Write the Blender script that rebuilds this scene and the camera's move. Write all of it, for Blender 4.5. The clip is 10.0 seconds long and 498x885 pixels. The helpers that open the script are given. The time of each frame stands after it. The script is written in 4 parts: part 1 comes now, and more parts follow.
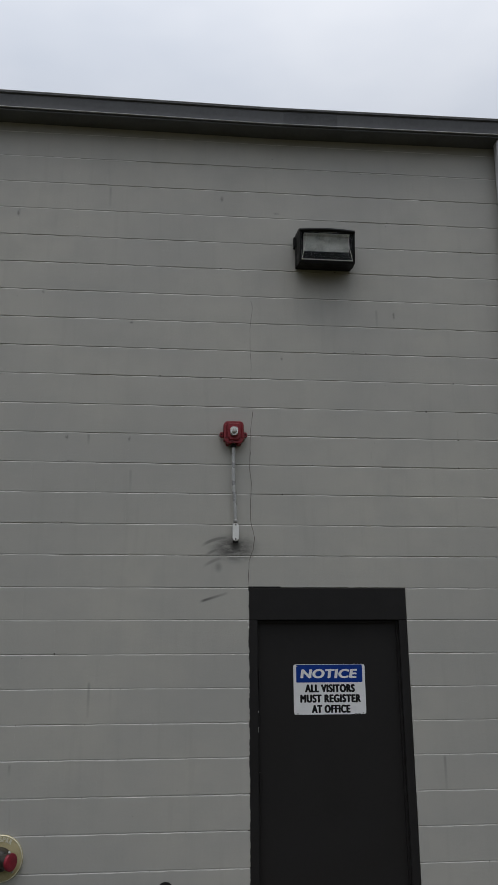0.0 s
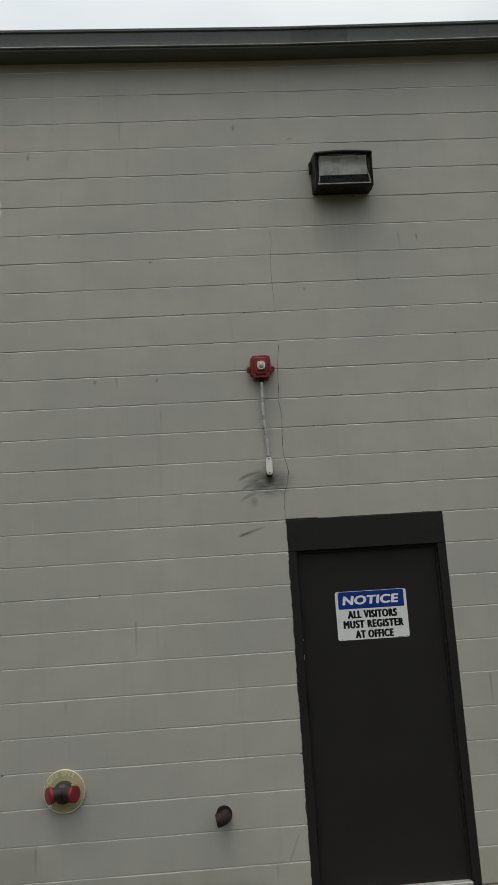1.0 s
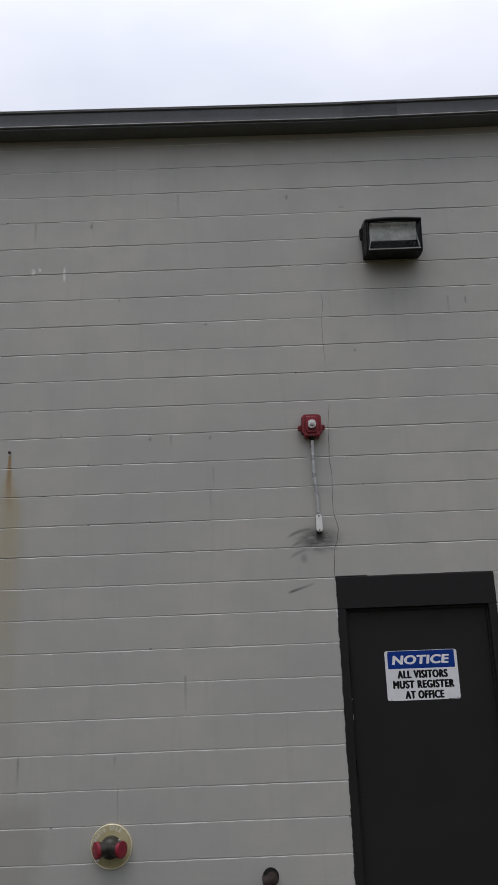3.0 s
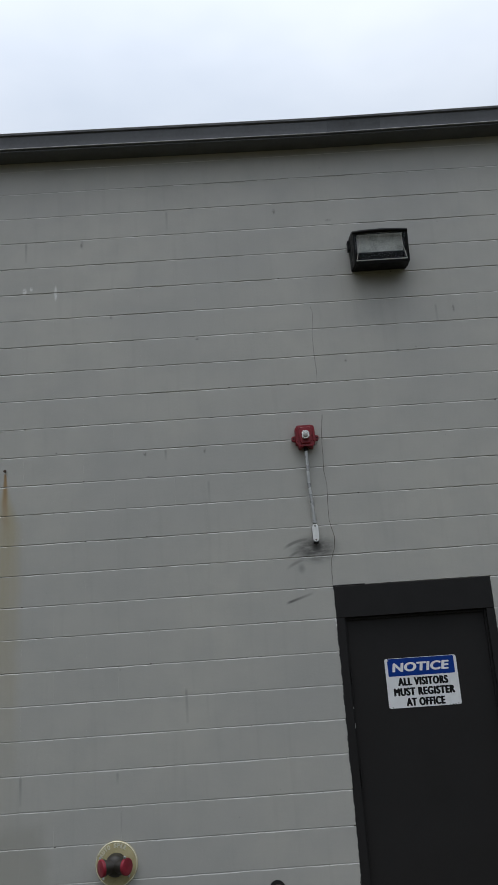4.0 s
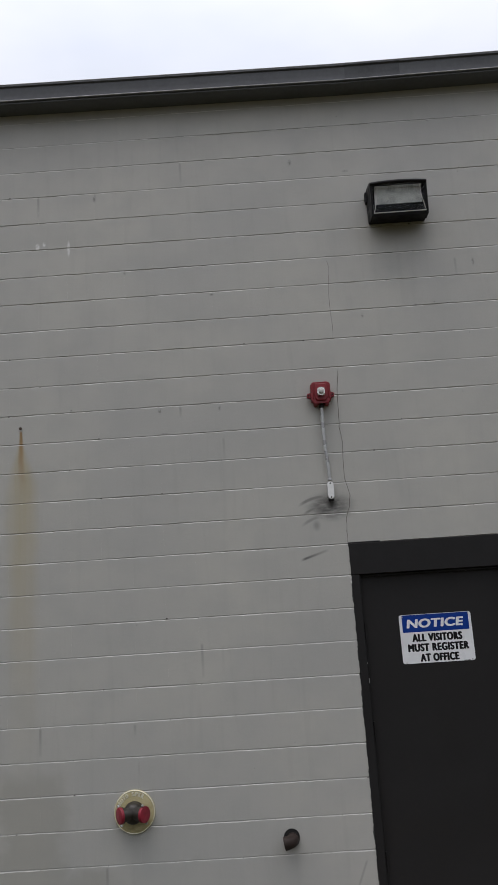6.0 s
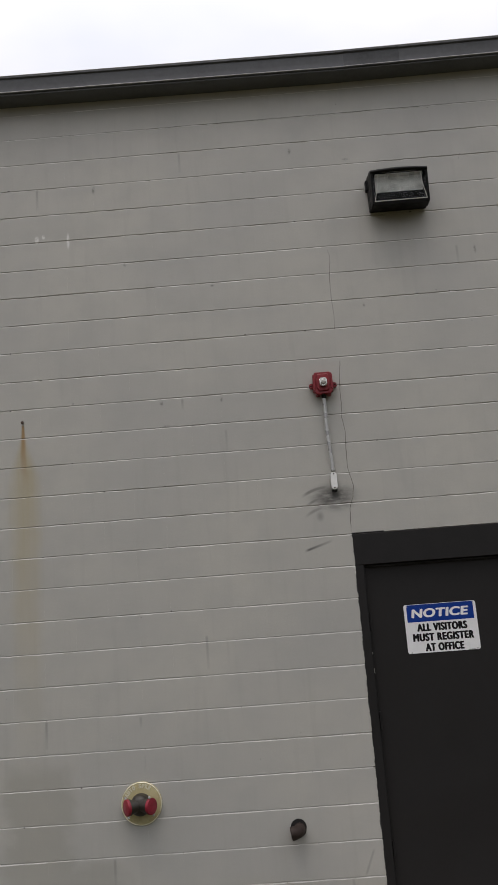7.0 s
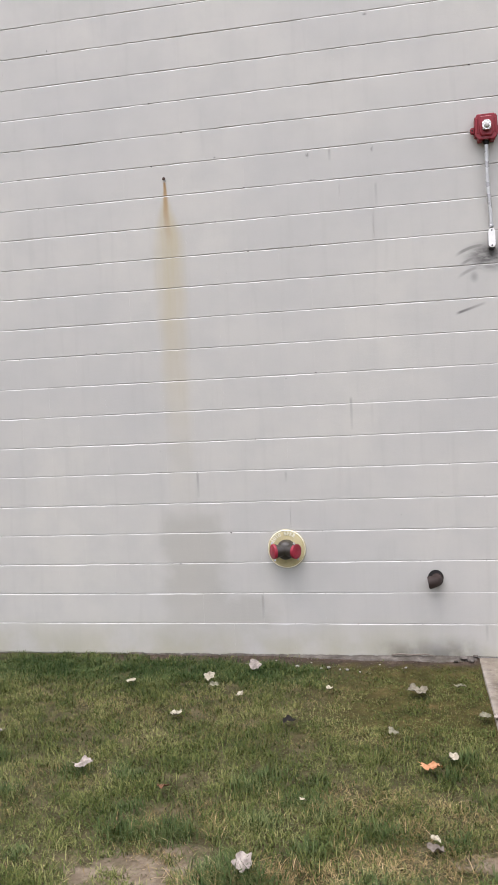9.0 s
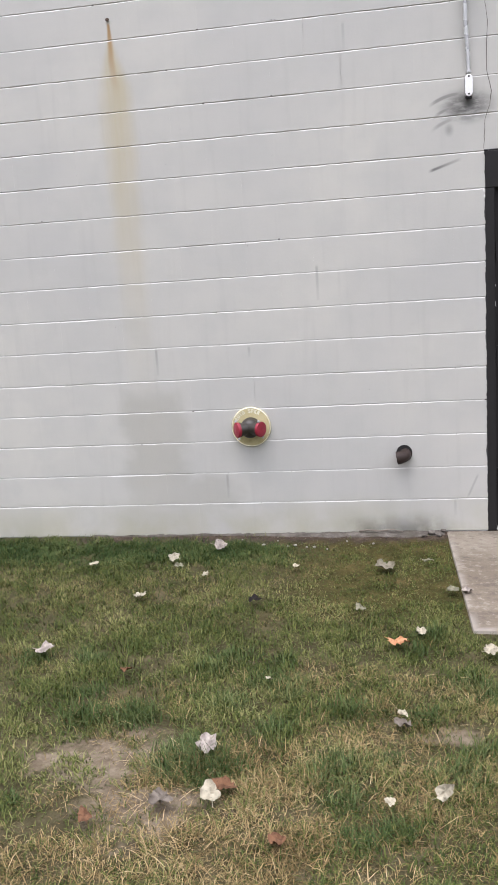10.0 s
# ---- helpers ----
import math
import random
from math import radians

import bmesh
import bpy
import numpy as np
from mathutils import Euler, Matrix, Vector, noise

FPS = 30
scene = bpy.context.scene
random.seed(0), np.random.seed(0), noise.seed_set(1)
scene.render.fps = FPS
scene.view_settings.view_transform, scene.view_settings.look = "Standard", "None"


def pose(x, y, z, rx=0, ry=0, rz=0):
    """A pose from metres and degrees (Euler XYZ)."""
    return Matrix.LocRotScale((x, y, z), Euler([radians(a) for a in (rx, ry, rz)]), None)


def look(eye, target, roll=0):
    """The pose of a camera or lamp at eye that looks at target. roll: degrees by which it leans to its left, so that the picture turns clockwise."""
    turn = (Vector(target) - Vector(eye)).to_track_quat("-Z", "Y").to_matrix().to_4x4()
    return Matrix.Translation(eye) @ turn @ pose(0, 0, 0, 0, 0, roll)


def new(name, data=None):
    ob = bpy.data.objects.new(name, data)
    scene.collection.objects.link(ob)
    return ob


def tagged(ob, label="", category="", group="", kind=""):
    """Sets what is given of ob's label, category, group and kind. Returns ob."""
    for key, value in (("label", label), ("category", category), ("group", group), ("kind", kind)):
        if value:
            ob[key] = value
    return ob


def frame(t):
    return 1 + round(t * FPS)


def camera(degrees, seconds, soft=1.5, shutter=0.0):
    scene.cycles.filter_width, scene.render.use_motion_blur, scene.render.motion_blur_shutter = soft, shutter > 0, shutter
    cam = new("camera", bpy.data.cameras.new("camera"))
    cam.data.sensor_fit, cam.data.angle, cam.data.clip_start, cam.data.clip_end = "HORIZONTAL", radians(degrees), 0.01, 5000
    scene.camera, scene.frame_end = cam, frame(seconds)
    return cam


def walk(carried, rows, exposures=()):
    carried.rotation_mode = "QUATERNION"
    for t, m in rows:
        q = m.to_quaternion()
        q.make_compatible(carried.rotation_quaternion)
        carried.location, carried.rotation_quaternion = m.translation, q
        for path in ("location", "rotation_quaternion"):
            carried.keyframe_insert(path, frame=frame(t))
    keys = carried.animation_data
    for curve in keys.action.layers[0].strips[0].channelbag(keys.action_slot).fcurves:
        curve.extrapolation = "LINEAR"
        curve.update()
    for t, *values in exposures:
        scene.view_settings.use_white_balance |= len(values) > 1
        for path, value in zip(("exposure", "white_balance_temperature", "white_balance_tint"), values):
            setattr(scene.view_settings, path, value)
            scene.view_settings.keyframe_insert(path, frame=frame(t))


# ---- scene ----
cam = camera(33.6, 10.0)
ROWS = [
    (0.0, -0.520, -5.286, 1.746, 105.24, 0.37, -5.59),
    (0.2, -0.524, -5.291, 1.738, 104.92, 1.41, -6.27),
    (0.5, -0.526, -5.281, 1.729, 104.15, 2.30, -6.66),
    (0.8, -0.526, -5.264, 1.723, 102.10, 3.67, -5.27),
    (1.0, -0.524, -5.265, 1.722, 101.09, 3.59, -2.76),
    (1.2, -0.526, -5.287, 1.712, 101.16, 3.20, -1.08),
    (1.5, -0.531, -5.340, 1.699, 103.16, 3.60, -0.26),
    (2.0, -0.540, -5.350, 1.699, 103.84, 1.06, 0.59),
    (2.5, -0.544, -5.360, 1.689, 104.89, 1.81, 0.49),
    (3.0, -0.545, -5.363, 1.684, 105.38, 2.18, 0.37),
    (4.5, -0.566, -5.391, 1.632, 106.88, 4.43, 0.47),
    (5.0, -0.548, -5.369, 1.659, 105.96, 4.08, 0.95),
    (5.5, -0.537, -5.369, 1.666, 104.46, 3.40, 1.41),
    (7.0, -0.530, -5.351, 1.684, 102.76, 4.15, 1.92),
    (7.5, -0.524, -5.348, 1.679, 101.80, 4.13, 1.44),
    (7.7, -0.528, -5.334, 1.666, 99.70, 3.08, 1.09),
    (7.8, -0.529, -5.326, 1.660, 98.25, 2.46, 0.80),
    (7.9, -0.528, -5.311, 1.655, 96.48, 2.00, 0.62),
    (8.0, -0.526, -5.294, 1.650, 94.66, 1.65, 0.62),
    (8.2, -0.537, -5.276, 1.647, 91.81, 1.64, 1.17),
    (8.5, -0.547, -5.278, 1.639, 88.62, 2.38, 4.65),
    (8.7, -0.575, -5.276, 1.631, 88.10, 2.61, 6.86),
    (9.0, -0.615, -5.279, 1.621, 87.66, 2.73, 11.01),
    (9.2, -0.611, -5.271, 1.612, 87.43, 2.83, 12.31),
    (9.4, -0.607, -5.263, 1.604, 86.99, 3.47, 12.31),
    (9.5, -0.605, -5.262, 1.600, 86.52, 3.71, 11.78),
    (9.8, -0.612, -5.139, 1.580, 82.71, 3.90, 9.11),
    (10.0, -0.621, -5.046, 1.567, 79.27, 3.60, 8.72),
]
EXPOSURES = [
    (0.0, -0.08, 6500, 10), (0.5, -0.17, 6520, 6), (1.0, 0.2, 7000, 5), (1.2, 0.3, 7100, 4), (1.5, 0.36, 6800, 15), (2.0, 0.25, 6760, 15), (2.5, 0.26, 6560, 15),
    (3.0, 0.2, 6460, 14), (4.5, 0.12, 6180, 7), (5.0, 0.20, 6320, 13), (5.5, 0.27, 6400, 13), (7.0, 0.42, 6900, 14), (7.5, 0.45, 7000, 16),
    (7.8, 0.5, 7000, 15), (8.0, 0.72, 6950, 14), (8.2, 0.85, 6890, 16), (8.5, 1.32, 6500, 18), (9.0, 1.72, 6580, 18), (10.0, 1.75, 6450, 17),
]
walk(cam, [(t, pose(x, y, z, rx, ry, rz)) for t, x, y, z, rx, ry, rz in ROWS], EXPOSURES)

# ---- light: an overcast sky with a broad, weak sun behind it ----
SUN_UP, SUN_TURN = 74.0, 200.0
world = bpy.data.worlds.new("sky")
scene.world = world
world.use_nodes = True
wn, wl = world.node_tree.nodes, world.node_tree.links
wn.clear()
sky = wn.new("ShaderNodeTexSky")
sky.sky_type, sky.sun_disc = "NISHITA", False
sky.sun_elevation, sky.sun_rotation = radians(SUN_UP), radians(SUN_TURN)
sky.dust_density = 3.0
sky_dim = wn.new("ShaderNodeVectorMath")
sky_dim.operation = "SCALE"
sky_dim.inputs[3].default_value = 0.08
coords = wn.new("ShaderNodeTexCoord")
stretch = wn.new("ShaderNodeMapping")
stretch.inputs["Scale"].default_value = (1.0, 1.0, 2.2)
clouds = wn.new("ShaderNodeTexNoise")
clouds.inputs["Scale"].default_value, clouds.inputs["Detail"].default_value = 2.6, 4.0
ramp = wn.new("ShaderNodeValToRGB")
ramp.color_ramp.elements[0].position, ramp.color_ramp.elements[0].color = 0.32, (0.66, 0.71, 0.80, 1)
ramp.color_ramp.elements[1].position, ramp.color_ramp.elements[1].color = 0.68, (0.84, 0.87, 0.93, 1)
blend = wn.new("ShaderNodeMix")
blend.data_type = "RGBA"
blend.inputs[0].default_value = 0.88
back = wn.new("ShaderNodeBackground")
back.inputs[1].default_value = 1.0
out = wn.new("ShaderNodeOutputWorld")
wl.new(coords.outputs["Generated"], stretch.inputs[0])
wl.new(stretch.outputs[0], clouds.inputs["Vector"])
wl.new(clouds.outputs["Fac"], ramp.inputs[0])
wl.new(sky.outputs[0], sky_dim.inputs[0])
wl.new(sky_dim.outputs[0], blend.inputs[6])
wl.new(ramp.outputs[0], blend.inputs[7])
split = wn.new("ShaderNodeSeparateXYZ")
wl.new(coords.outputs["Generated"], split.inputs[0])
lift = wn.new("ShaderNodeMapRange")
for socket, value in zip(list(lift.inputs)[1:5], (0.0, 1.0, 0.06, 1.66)):
    socket.default_value = value
wl.new(split.outputs[2], lift.inputs[0])
overcast = wn.new("ShaderNodeVectorMath")
overcast.operation = "SCALE"
wl.new(blend.outputs[2], overcast.inputs[0])
wl.new(lift.outputs[0], overcast.inputs[3])
wl.new(overcast.outputs[0], back.inputs[0])
wl.new(back.outputs[0], out.inputs[0])
sun = new("sun", bpy.data.lights.new("sun", "SUN"))
sun.data.energy, sun.data.angle, sun.data.color = 0.55, radians(30), (1.0, 0.97, 0.93)
sun.matrix_world = look((0, 0, 20), (math.sin(radians(SUN_TURN)) * -10 * math.cos(radians(SUN_UP)),
                                     math.cos(radians(SUN_TURN)) * -10 * math.cos(radians(SUN_UP)), 20 - 10 * math.sin(radians(SUN_UP))))


# ---- materials ----
class Nodes:
    """Short names for building one node material."""

    def __init__(self, name, roughness=0.7, metal=0.0):
        self.mat = bpy.data.materials.new(name)
        self.mat.use_nodes = True
        self.t = self.mat.node_tree
        self.b = self.t.nodes["Principled BSDF"]
        self.b.inputs["Roughness"].default_value = roughness
        self.b.inputs["Metallic"].default_value = metal
        self.geo = self.t.nodes.new("ShaderNodeNewGeometry")
        self.info = self.t.nodes.new("ShaderNodeObjectInfo")
        self.xyz = self.t.nodes.new("ShaderNodeSeparateXYZ")
        self.t.links.new(self.geo.outputs["Position"], self.xyz.inputs[0])
        self.x, self.y, self.z = self.xyz.outputs

    def put(self, socket, value):
        if hasattr(value, "is_linked"):
            self.t.links.new(value, socket)
        else:
            socket.default_value = value

    def m(self, op, a, b=0.0, c=0.0):
        n = self.t.nodes.new("ShaderNodeMath")
        n.operation = op
        for s, v in zip(n.inputs, (a, b, c)):
            self.put(s, v)
        return n.outputs[0]

    def noise(self, scale, detail=3.0, stretch=(1, 1, 1), rough=0.55, place="world"):
        mp = self.t.nodes.new("ShaderNodeMapping")
        mp.inputs["Scale"].default_value = stretch
        if place == "world":
            self.t.links.new(self.geo.outputs["Position"], mp.inputs[0])
        else:
            tc = self.t.nodes.new("ShaderNodeTexCoord")
            self.t.links.new(tc.outputs["Object"], mp.inputs[0])
        n = self.t.nodes.new("ShaderNodeTexNoise")
        n.inputs["Scale"].default_value, n.inputs["Detail"].default_value = scale, detail
        n.inputs["Roughness"].default_value = rough
        self.t.links.new(mp.outputs[0], n.inputs["Vector"])
        return n.outputs["Fac"]

    def step(self, v, lo, hi, a=0.0, b=1.0):
        n = self.t.nodes.new("ShaderNodeMapRange")
        n.interpolation_type = "SMOOTHSTEP"
        for s, val in zip(n.inputs, (v, lo, hi, a, b)):
            self.put(s, val)
        return n.outputs[0]

    def mix(self, f, a, b, kind="MIX"):
        n = self.t.nodes.new("ShaderNodeMix")
        n.data_type, n.blend_type = "RGBA", kind
        self.put(n.inputs[0], f)
        for s, v in ((n.inputs[6], a), (n.inputs[7], b)):
            self.put(s, v if hasattr(v, "is_linked") else (*v, 1.0))
        return n.outputs[2]

    def ramp(self, f, *stops):
        n = self.t.nodes.new("ShaderNodeValToRGB")
        e = n.color_ramp.elements
        while len(e) < len(stops):
            e.new(0.5)
        for k, (p, c) in zip(e, stops):
            k.position, k.color = p, (*c, 1.0)
        self.put(n.inputs[0], f)
        return n.outputs[0]

    def bump(self, height, strength=0.3, distance=0.002):
        n = self.t.nodes.new("ShaderNodeBump")
        n.inputs["Strength"].default_value, n.inputs["Distance"].default_value = strength, distance
        self.put(n.inputs["Height"], height)
        self.t.links.new(n.outputs[0], self.b.inputs["Normal"])

    def done(self, colour, roughness=None):
        self.put(self.b.inputs["Base Color"], colour if hasattr(colour, "is_linked") else (*colour, 1.0))
        if roughness is not None:
            self.put(self.b.inputs["Roughness"], roughness)
        return self.mat

    def spot(self, x, z, rx, rz, soft=0.5):
        """1 inside an ellipse of the wall's face, 0 outside."""
        dx = self.m("DIVIDE", self.m("SUBTRACT", self.x, x), rx)
        dz = self.m("DIVIDE", self.m("SUBTRACT", self.z, z), rz)
        d = self.m("SQRT", self.m("ADD", self.m("MULTIPLY", dx, dx), self.m("MULTIPLY", dz, dz)))
        return self.step(d, 1.0 - soft, 1.0 + soft * 0.5, 1.0, 0.0)

    def band(self, v, lo, hi, soft):
        return self.m("MULTIPLY", self.step(v, lo - soft, lo + soft), self.step(v, hi - soft, hi + soft, 1.0, 0.0))


SCUFF_X = 0.118
# place and half size of small dark marks on the wall: x, z, width, height
BLEMISHES = ((-1.589, 4.671, 0.013, 0.010), (-1.401, 4.236, 0.014, 0.020), (-0.796, 4.029, 0.018, 0.012), (-1.19, 3.207, 0.016, 0.028), (-0.785, 3.206, 0.012, 0.026), (-1.167, 3.048, 0.034, 0.008),
             (-1.792, 3.254, 0.011, 0.009), (-0.179, 5.014, 0.016, 0.034), (0.218, 4.916, 0.028, 0.013), (0.236, 3.798, 0.012, 0.022), (0.611, 3.850, 0.024, 0.010), (0.010, 4.446, 0.010, 0.010),
             (1.044, 4.145, 0.012, 0.045), (-1.607, 4.830, 0.012, 0.036))


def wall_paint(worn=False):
    """The wall's grey paint, or with worn a highlight painted for blocks' upper edges."""
    n = Nodes("painted_edge_highlight" if worn else "painted_block", 0.62)
    big = n.noise(0.9, 3)
    cloud = n.noise(4.5, 4)
    grain = n.noise(260, 3)
    drips = n.noise(6.0, 3, (2.6, 1, 0.22))
    c = n.mix(n.step(big, 0.3, 0.7), (0.448, 0.441, 0.409), (0.515, 0.501, 0.449))
    c = n.mix(n.m("MULTIPLY", n.step(cloud, 0.35, 0.75), 0.5), c, (0.426, 0.424, 0.393))
    c = n.mix(n.m("MULTIPLY", n.step(drips, 0.52, 0.78), 0.35), c, (0.404, 0.395, 0.361))
    c = n.mix(n.m("MULTIPLY", n.info.outputs["Random"], 0.07), c, (0.362, 0.361, 0.344))
    # rust run below the nail, orange at the head and tan further down
    wob = n.m("MULTIPLY", n.m("MULTIPLY", n.m("SUBTRACT", n.noise(3.5, 2, (0.4, 0.4, 1)), 0.5), 0.07), n.step(n.z, 2.5, 3.1, 1.0, 0.15))
    fall = n.m("SUBTRACT", 3.14, n.z)
    mid = n.m("ADD", n.m("ADD", -2.136, n.m("MULTIPLY", fall, 0.012)), wob)
    off = n.m("ABSOLUTE", n.m("SUBTRACT", n.x, mid))
    half = n.m("ADD", 0.010, n.m("MULTIPLY", n.step(fall, 0.0, 0.45), 0.100))
    wide = n.m("MULTIPLY", n.step(n.m("DIVIDE", off, half), 0.25, 1.2, 1.0, 0.0), n.step(fall, 0.0, 0.03))
    wide = n.m("MULTIPLY", wide, n.m("MULTIPLY", n.step(fall, 0.05, 2.4, 0.74, 0.03), n.step(drips, 0.2, 0.7, 0.65, 1.0)))
    core = n.m("MULTIPLY", n.step(n.m("DIVIDE", off, n.m("ADD", 0.009, n.m("MULTIPLY", fall, 0.055))), 0.2, 1.3, 1.0, 0.0), n.m("MULTIPLY", n.step(fall, 0.0, 0.02), n.step(fall, 0.02, 0.5, 0.85, 0.0)))
    c = n.mix(wide, c, (0.419, 0.356, 0.206))
    c = n.mix(core, c, (0.33, 0.185, 0.062))
    # damp-looking repainted patch near the ground
    edge = n.m("ADD", n.m("MULTIPLY", n.m("SUBTRACT", n.noise(3.2, 3), 0.5), 0.26), n.m("MULTIPLY", n.m("SUBTRACT", n.noise(13, 3), 0.5), 0.07))
    px, pz = n.m("ADD", n.x, edge), n.m("SUBTRACT", n.z, n.m("MULTIPLY", edge, 0.7))
    patch = n.m("MULTIPLY", n.band(px, -2.25, -1.86, 0.06), n.m("MULTIPLY", n.step(pz, 0.86, 1.0, 1.0, 0.0), n.step(n.z, 0.10, 0.5, 0.45, 1.0)))
    low = n.m("MULTIPLY", n.band(px, -2.15, -1.57, 0.05), n.band(pz, 0.2032, 0.36, 0.03))
    c = n.mix(n.m("MULTIPLY", n.m("MAXIMUM", patch, n.m("MULTIPLY", low, 0.8)), 0.64), c, (0.367, 0.354, 0.306))
    # soot round the conduit's lower end
    swirl = n.noise(9, 4, (1, 1, 2.4), 0.65)
    soot = n.m("MULTIPLY", n.spot(-0.095, 2.485, 0.145, 0.085, 0.8), n.step(swirl, 0.26, 0.62, 0.15, 1.0))
    soot = n.m("MAXIMUM", soot, n.spot(-0.085, 2.50, 0.055, 0.05, 0.8))
    arc = n.m("ABSOLUTE", n.m("SUBTRACT", n.z, n.m("ADD", 2.552, n.m("MULTIPLY", n.m("POWER", n.m("ADD", n.x, 0.14), 2.0), -1.9))))
    arcs = n.m("MULTIPLY", n.step(arc, 0.004, 0.016, 1.0, 0.0), n.band(n.x, -0.285, -0.13, 0.03))
    soot = n.m("MAXIMUM", soot, n.m("MULTIPLY", arcs, 0.6))
    for drop, x0, x1, power in ((0.062, -0.265, -0.10, 0.6), (0.125, -0.275, -0.17, 0.4)):
        lower = n.m("ABSOLUTE", n.m("ADD", n.m("SUBTRACT", n.z, n.m("ADD", 2.552, n.m("MULTIPLY", n.m("POWER", n.m("ADD", n.x, 0.12), 2.0), -2.0))), drop))
        soot = n.m("MAXIMUM", soot, n.m("MULTIPLY", n.m("MULTIPLY", n.step(lower, 0.003, 0.017, 1.0, 0.0), n.band(n.x, x0, x1, 0.03)), power))
    soot = n.m("MAXIMUM", soot, n.m("MULTIPLY", n.spot(-0.195, 2.365, 0.024, 0.034, 0.9), 0.4))
    scuff = n.m("ABSOLUTE", n.m("SUBTRACT", n.z, n.m("ADD", 2.243, n.m("MULTIPLY", n.x, 0.31))))
    scuff = n.m("MULTIPLY", n.step(scuff, 0.002, 0.013, 1.0, 0.0), n.m("MULTIPLY", n.band(n.x, -0.30, -0.14, 0.02), n.step(n.x, -0.3, -0.14, 0.9, 0.3)))
    soot = n.m("MAXIMUM", soot, scuff)
    rub = n.m("ABSOLUTE", n.m("SUBTRACT", n.m("SUBTRACT", n.z, 0.215), n.m("MULTIPLY", n.m("ADD", n.x, SCUFF_X), 2.3)))
    rub = n.m("MULTIPLY", n.step(rub, 0.004, 0.026, 0.28, 0.0), n.band(n.z, 0.22, 0.35, 0.015))
    soot = n.m("MAXIMUM", soot, rub)
    c = n.mix(n.m("MULTIPLY", soot, 0.88), c, (0.050, 0.048, 0.046))
    # splash dirt and moss along the foot of the wall
    moss = n.m("MULTIPLY", n.step(n.z, 0.0, 0.30, 1.0, 0.0), n.step(n.noise(3.2, 4), 0.28, 0.65))
    c = n.mix(n.m("MULTIPLY", moss, 0.55), c, (0.357, 0.340, 0.215))
    foot = n.m("MULTIPLY", n.step(n.m("ADD", n.z, n.m("MULTIPLY", n.m("SUBTRACT", n.noise(4, 3), 0.5), 0.08)), 0.0, 0.15, 1.0, 0.0), n.m("MULTIPLY", n.band(n.x, -0.84, -0.26, 0.14), n.step(n.noise(5, 4), 0.28, 0.6)))
    c = n.mix(n.m("MULTIPLY", foot, 0.68), c, (0.075, 0.072, 0.062))
    # light caught on the top edge, put into the colour in broken stretches
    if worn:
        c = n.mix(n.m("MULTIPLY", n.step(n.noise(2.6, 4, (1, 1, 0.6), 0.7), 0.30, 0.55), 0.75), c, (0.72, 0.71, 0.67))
    # short dirty runs below pits in the joints
    runs = None
    for x, top, length, dark in ((-0.98, 1.66, 0.20, 0.45), (-0.85, 1.64, 0.17, 0.12), (-2.01, 1.21, 0.16, 0.5), (-1.61, 0.395, 0.15, 0.45),
                                 (1.21, 1.21, 0.19, 0.5), (-1.05, 3.23, 0.07, 0.5), (-0.77, 2.99, 0.14, 0.3), (-1.42, 1.20, 0.06, 0.4), (0.92, 4.18, 0.13, 0.35), (-0.195, 0.20, 0.10, 0.3), (-2.012, 4.868, 0.15, 0.5), (-0.975, 5.07, 0.15, 0.35), (-1.60, 4.868, 0.07, 0.3)):
        r = n.m("MULTIPLY", n.step(n.m("ABSOLUTE", n.m("SUBTRACT", n.x, x)), 0.002, 0.013, 1.0, 0.0),
                n.m("MULTIPLY", n.step(n.z, top - length, top, 0.35, 1.0), n.band(n.z, top - length, top, 0.012)))
        r = n.m("MULTIPLY", r, dark * 0.75)
        runs = r if runs is None else n.m("MAXIMUM", runs, r)
    c = n.mix(runs, c, (0.105, 0.10, 0.09))
    # small dark blemishes where mortar has broken out
    for x, z, w, h in BLEMISHES:
        c = n.mix(n.m("MULTIPLY", n.spot(x, z, w * 0.8, h * 0.75, 0.9), n.step(n.noise(55, 4, rough=0.7), 0.38, 0.58, 0.05, 0.62)), c, (0.125, 0.118, 0.108))
    pits = n.m("MULTIPLY", n.step(n.noise(17, 2), 0.755, 0.79), 0.75)
    c = n.mix(pits, c, (0.09, 0.088, 0.082))
    # dark frame paint brushed past the frame's edge
    ragged = n.m("ADD", n.x, n.m("MULTIPLY", n.m("SUBTRACT", n.noise(14, 5, (1, 1, 0.5), 0.7), 0.56), 0.05))
    lapped = n.m("MULTIPLY", n.step(ragged, -0.006, -0.003), n.m("MULTIPLY", n.step(n.x, 0.2, 0.21, 1.0, 0.0), n.step(n.z, 2.240, 2.246, 1.0, 0.0)))
    c = n.mix(lapped, c, (0.030, 0.028, 0.027))
    # three dabs of white
    dab = n.m("MAXIMUM", n.spot(-2.019, 4.481, 0.016, 0.028), n.m("MAXIMUM", n.spot(-1.971, 4.50, 0.012, 0.018), n.spot(-1.796, 4.455, 0.011, 0.06)))
    dab = n.m("MAXIMUM", dab, n.m("MAXIMUM", n.spot(-0.004, 2.025, 0.009, 0.014), n.spot(-0.003, 1.99, 0.005, 0.010)))
    c = n.mix(n.m("MULTIPLY", dab, n.step(n.noise(40, 2), 0.28, 0.5)), c, (0.74, 0.73, 0.70))
    n.bump(n.m("ADD", n.m("MULTIPLY", grain, 0.6), n.m("MULTIPLY", n.noise(55, 3), 1.0)), 0.35, 0.0018)
    return n.done(c, n.step(cloud, 0.3, 0.7, 0.52, 0.70))


